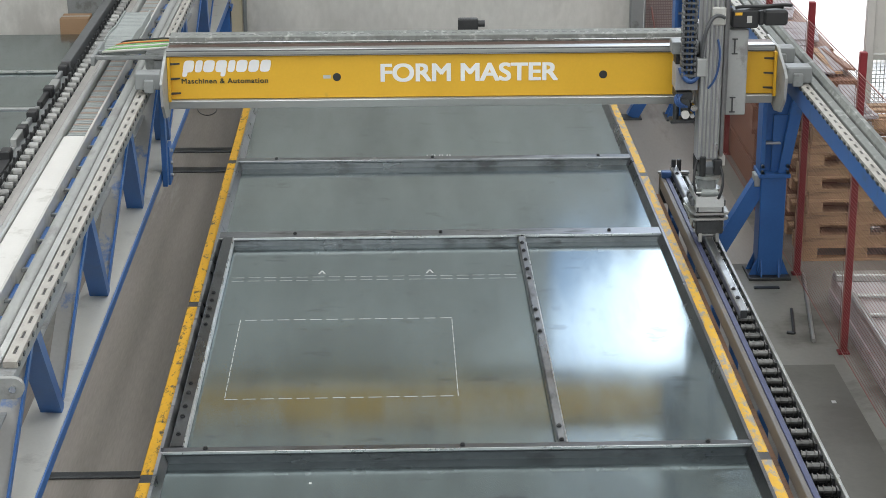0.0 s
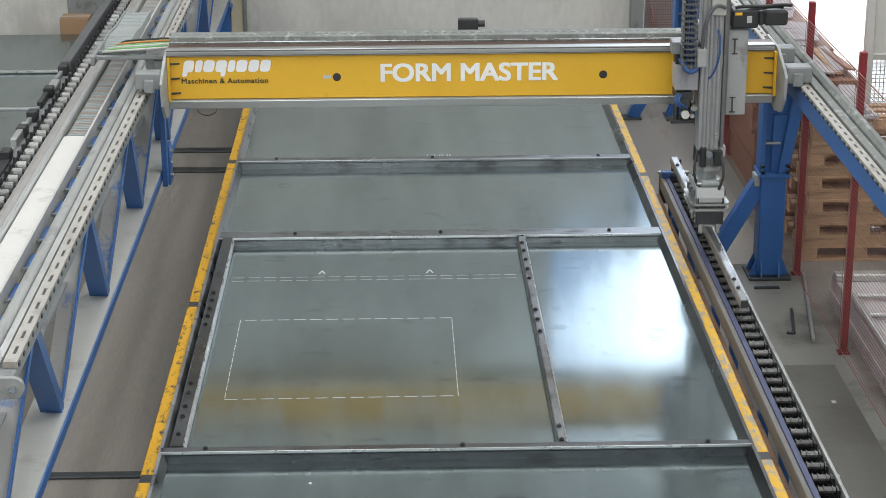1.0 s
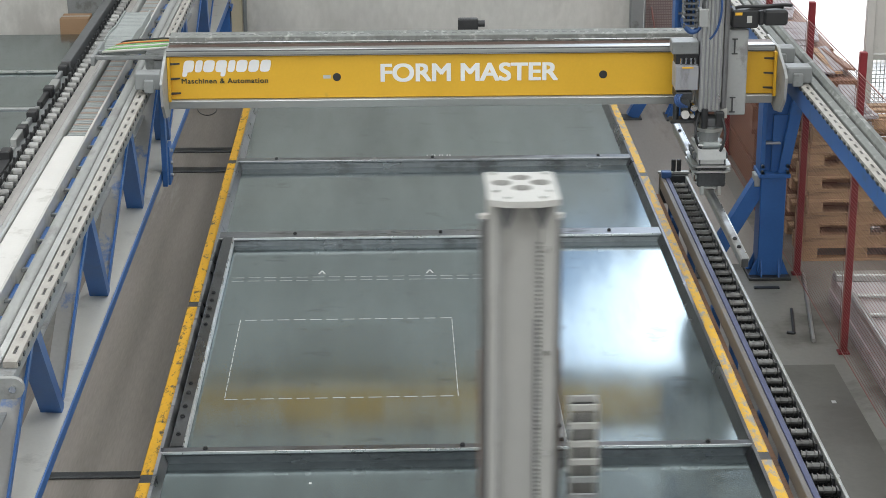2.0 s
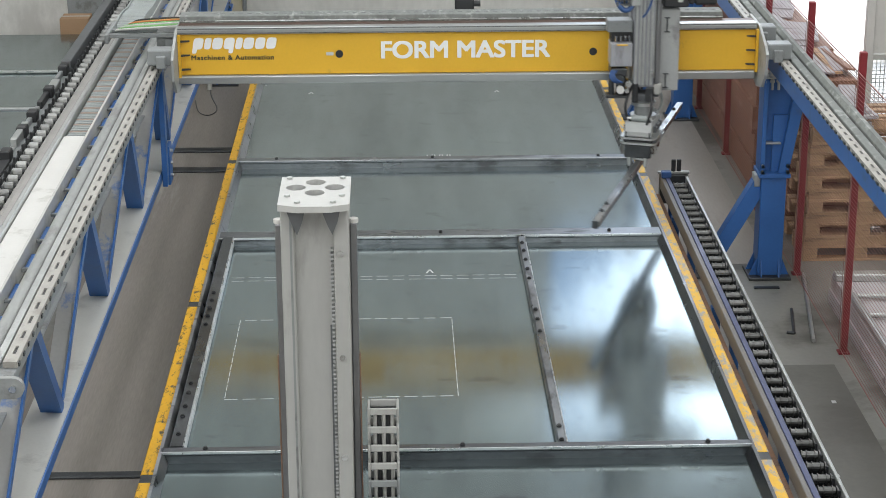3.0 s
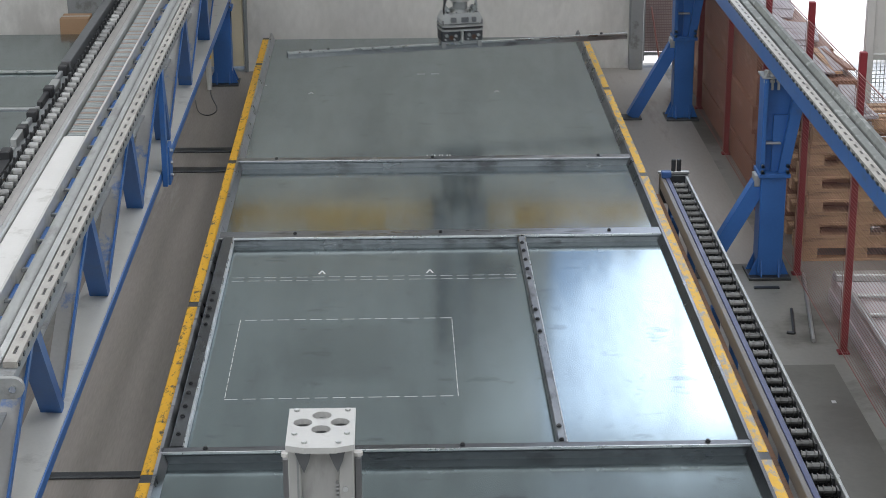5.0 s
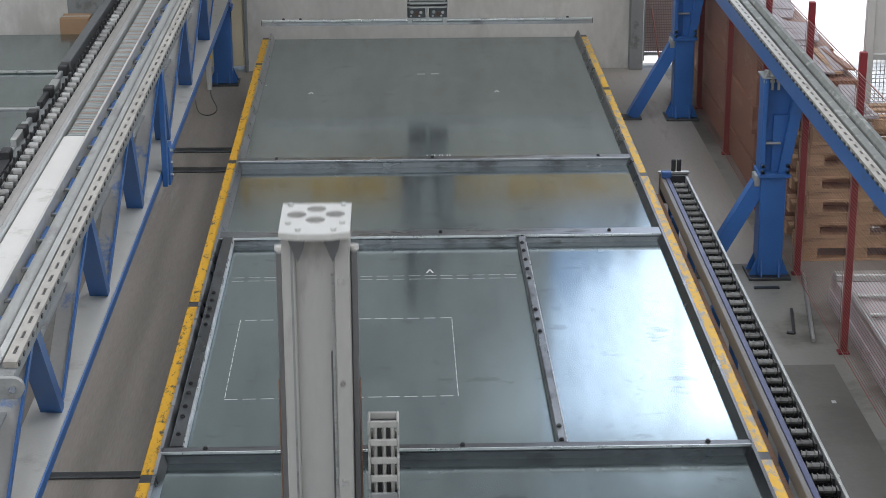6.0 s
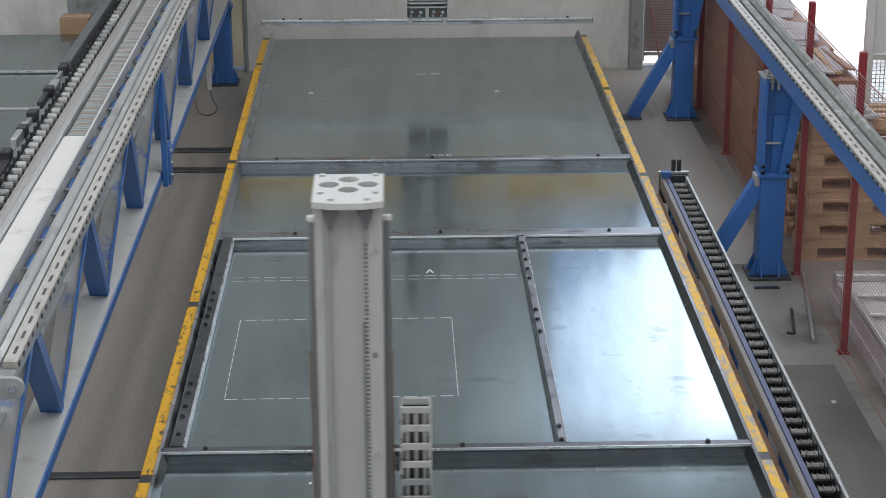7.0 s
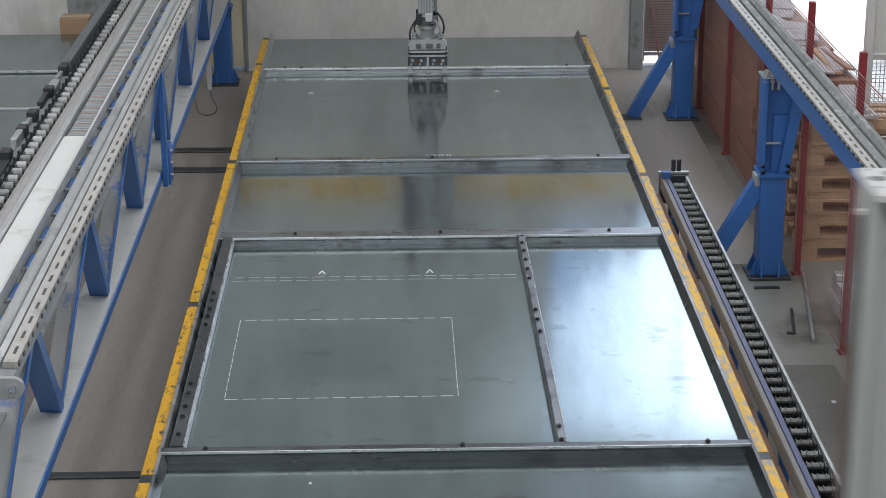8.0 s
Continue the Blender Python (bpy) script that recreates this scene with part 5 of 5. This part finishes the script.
tagged(part("panel_mesh", bm, GALV, screen), kind="stuff")

# ---- small things on the floor ----
r1 = thing("floor_rod", "thin steel rod lying on the floor", "rod")
part("rod", rod(B(), (3.28, 14.6, 0.016), (3.06, 13.15, 0.016), 0.015, 10), GALV, r1)
r2 = thing("floor_rod", "short bent steel bar lying on the floor", "rod")
bm = B()
rod(bm, (3.03, 13.82, 0.012), (2.95, 13.32, 0.012), 0.012, 10)
rod(bm, (2.95, 13.32, 0.012), (2.9, 13.34, 0.012), 0.012, 10)
part("rod", bm, DARK_STEEL, r2)
r3 = thing("floor_slat", "dark steel flat lying by the column", "steel flat")
part("flat", box(B(), 2.83, 3.03, 14.3, 14.34, 0, 0.012), DARK_STEEL, r3)
for x, y in ((2.97, 12.05), (2.74, 10.9)):
    p = thing("paper_scrap", "small white scrap on the floor", "scrap", pose(x, y, 0))
    part("scrap", box(B(), -0.015, 0.015, -0.02, 0.02, 0, 0.008), WHITE, p)
carton = thing("carton", "brown cardboard box on the floor behind the pallet", "box", pose(-3.62, 21.45, 0))
part("carton_body", box(B(), -0.13, 0.19, -0.15, 0.15, 0, 0.73, 0.004), CARD, carton)
part("tape", box(B(), -0.131, 0.191, -0.02, 0.02, 0.7305, 0.732), LIGHT_GREY, carton)
ext = thing("marker_post", "small yellow and black post by the door", "post", pose(-2.07, 20.9, 0))
part("stem", rod(B(), (0, 0, 0), (0, 0, 0.36), 0.03, 12), LIGHT_GREY, ext)
part("band", rod(B(), (0, 0, 0.36), (0, 0, 0.52), 0.035, 12), YELLOW, ext)
part("cap", rod(B(), (0, 0, 0.52), (0, 0, 0.64), 0.03, 12), RUBBER, ext)

lead = thing("floor_cable", "thin dark cable looped on the floor", "cable")
tube("cable", [(-2.06, 20.85, 0.012), (-2.02, 20.5, 0.012), (-1.93, 20.2, 0.012), (-1.9, 19.9, 0.012), (-1.98, 19.72, 0.012), (-2.1, 19.85, 0.012), (-2.14, 20.1, 0.012), (-2.18, 20.4, 0.012)], 0.005, CHAIN, lead)

# gate mesh beside the wall post
gate = thing("wire_gate", "grey wire mesh gate in the opening", "gate", pose(0, BACK + 0.1, 0))
bm = B()
for x in (2.87, 3.35, 3.85):
    box(bm, x - 0.02, x + 0.02, -0.02, 0.02, 0.06, 2.2)
for z in (0.14, 2.18):
    box(bm, 2.89, 3.83, -0.015, 0.015, z - 0.02, z + 0.02)
part("gate_frame", bm, GREY_PAINT, gate)
bm = B()
for i in range(47):
    beam(bm, (2.9 + i * 0.02, 0, 0.16), (2.9 + i * 0.02, 0, 2.16), 0.005, 0.005, (0, 1, 0))
for i in range(66):
    beam(bm, (2.89, 0.008, 0.18 + i * 0.03), (3.83, 0.008, 0.18 + i * 0.03), 0.006, 0.009)
tagged(part("gate_mesh", bm, GATE_WIRE, gate), kind="stuff")
part("backing", box(B(), 2.89, 3.4, 0.03, 0.04, 0.16, 2.2), GATE_SHEET, gate, "pale pinkish sheet behind the mesh")
part("tie_rod", rod(B(), (2.95, -0.05, 0.7), (3.06, -0.05, 0.1), 0.01, 8), WIRE, gate)


# ---- all movement ----


def motions():
    beam_y = [(0, 13.735), (2.2, 13.735), (2.5, 13.87), (2.8, 14.23), (3.0, 14.47), (3.3, 14.91), (3.5, 15.24), (3.7, 15.66), (4.0, 16.28), (4.3, 16.83), (4.5, 17.23),
              (4.7, 17.66), (5.0, 18.4), (5.3, 19.05), (5.5, 19.35), (5.7, 19.46), (5.9, 19.47), (8, 19.47)]
    walk(gantry, [(t, pose(0, y, 0)) for t, y in beam_y])
    # robot: time, x of the ram axis, height of the bar's top, turn of the bar
    rows = [(0, 2.265, 0.80, 90), (0.8, 2.265, 0.80, 90), (1.0, 2.265, 0.87, 90), (1.3, 2.265, 1.08, 90), (1.5, 2.265, 1.15, 90), (1.7, 2.265, 1.155, 90), (2.2, 2.265, 1.16, 88.5),
            (2.5, 2.17, 1.16, 84), (2.8, 2.0, 1.16, 77.5), (3.0, 1.88, 1.16, 72), (3.3, 1.69, 1.16, 63.5), (3.5, 1.57, 1.16, 57), (3.7, 1.45, 1.16, 50.5), (4.0, 1.26, 1.16, 38.5),
            (4.3, 1.07, 1.16, 30), (4.5, 0.945, 1.16, 24), (4.7, 0.82, 1.16, 19), (5.0, 0.62, 1.16, 12), (5.3, 0.44, 1.16, 5), (5.6, 0.345, 1.16, 1), (5.8, 0.325, 1.16, 0),
            (7.0, 0.325, 1.16, 0), (7.1, 0.325, 1.15, 0), (7.3, 0.325, 0.97, 0), (7.5, 0.325, 0.75, 0), (7.7, 0.325, 0.675, 0), (7.9, 0.325, 0.664, 0), (8, 0.325, 0.6625, 0)]
    ts = [b[0] for b in beam_y]
    yof = {t: y for t, y in beam_y}
    gy = lambda t: float(np.interp(t, ts, [b[1] for b in beam_y])) if t not in yof else yof[t]
    walk(robot, [(t, pose(x, gy(t) - 0.305, 0)) for t, x, z, a in rows])
    walk(ram, [(t, pose(0, 0, z + 0.55)) for t, x, z, a in rows])
    walk(grip, [(t, pose(0, 0, z, 0, 0, a)) for t, x, z, a in rows])
    walk(carried, [(t, pose(x, gy(t) - 0.305, z - 0.062, 0, 0, a)) for t, x, z, a in rows])
    # mast of the nearer robot: time, x, height of its top plate
    top = [(0, 2.5, 3.2), (0.95, 2.5, 3.2), (1.15, 2.39, 3.2), (1.33, 2.1, 3.2), (1.5, 1.725, 3.2), (1.6, 1.42, 3.2), (1.7, 1.145, 3.2), (2.0, 0.46, 3.2), (2.3, -0.02, 3.2), (2.6, -0.26, 3.2),
           (2.8, -0.3, 3.2), (3.0, -0.303, 3.19), (3.1, -0.303, 3.17), (3.4, -0.303, 2.95), (3.5, -0.303, 2.85), (3.7, -0.303, 2.59), (4.0, -0.303, 2.3), (4.2, -0.303, 2.235),
           (4.5, -0.303, 2.23), (4.9, -0.303, 2.23), (5.1, -0.303, 2.27), (5.4, -0.303, 2.5), (5.7, -0.303, 2.82), (5.8, -0.303, 2.91), (5.9, -0.303, 3.0), (6.0, -0.303, 3.085),
           (6.1, -0.303, 3.15), (6.2, -0.303, 3.19), (6.4, -0.303, 3.2), (6.7, -0.303, 3.2), (6.8, -0.29, 3.2), (7.0, -0.18, 3.2), (7.2, 0.03, 3.2), (7.5, 0.51, 3.2),
           (7.7, 1.0, 3.2), (7.9, 1.56, 3.2), (8, 1.87, 3.2)]
    walk(mast, [(t, pose(x, 6.78, z)) for t, x, z in top])
    walk(carriage2, [(t, pose(x, 0, 0)) for t, x, z in top])
    walk(drag, [(t, pose(x + 0.24, 6.75, 2.375 + (z - 3.2) * 0.5)) for t, x, z in top])


motions()
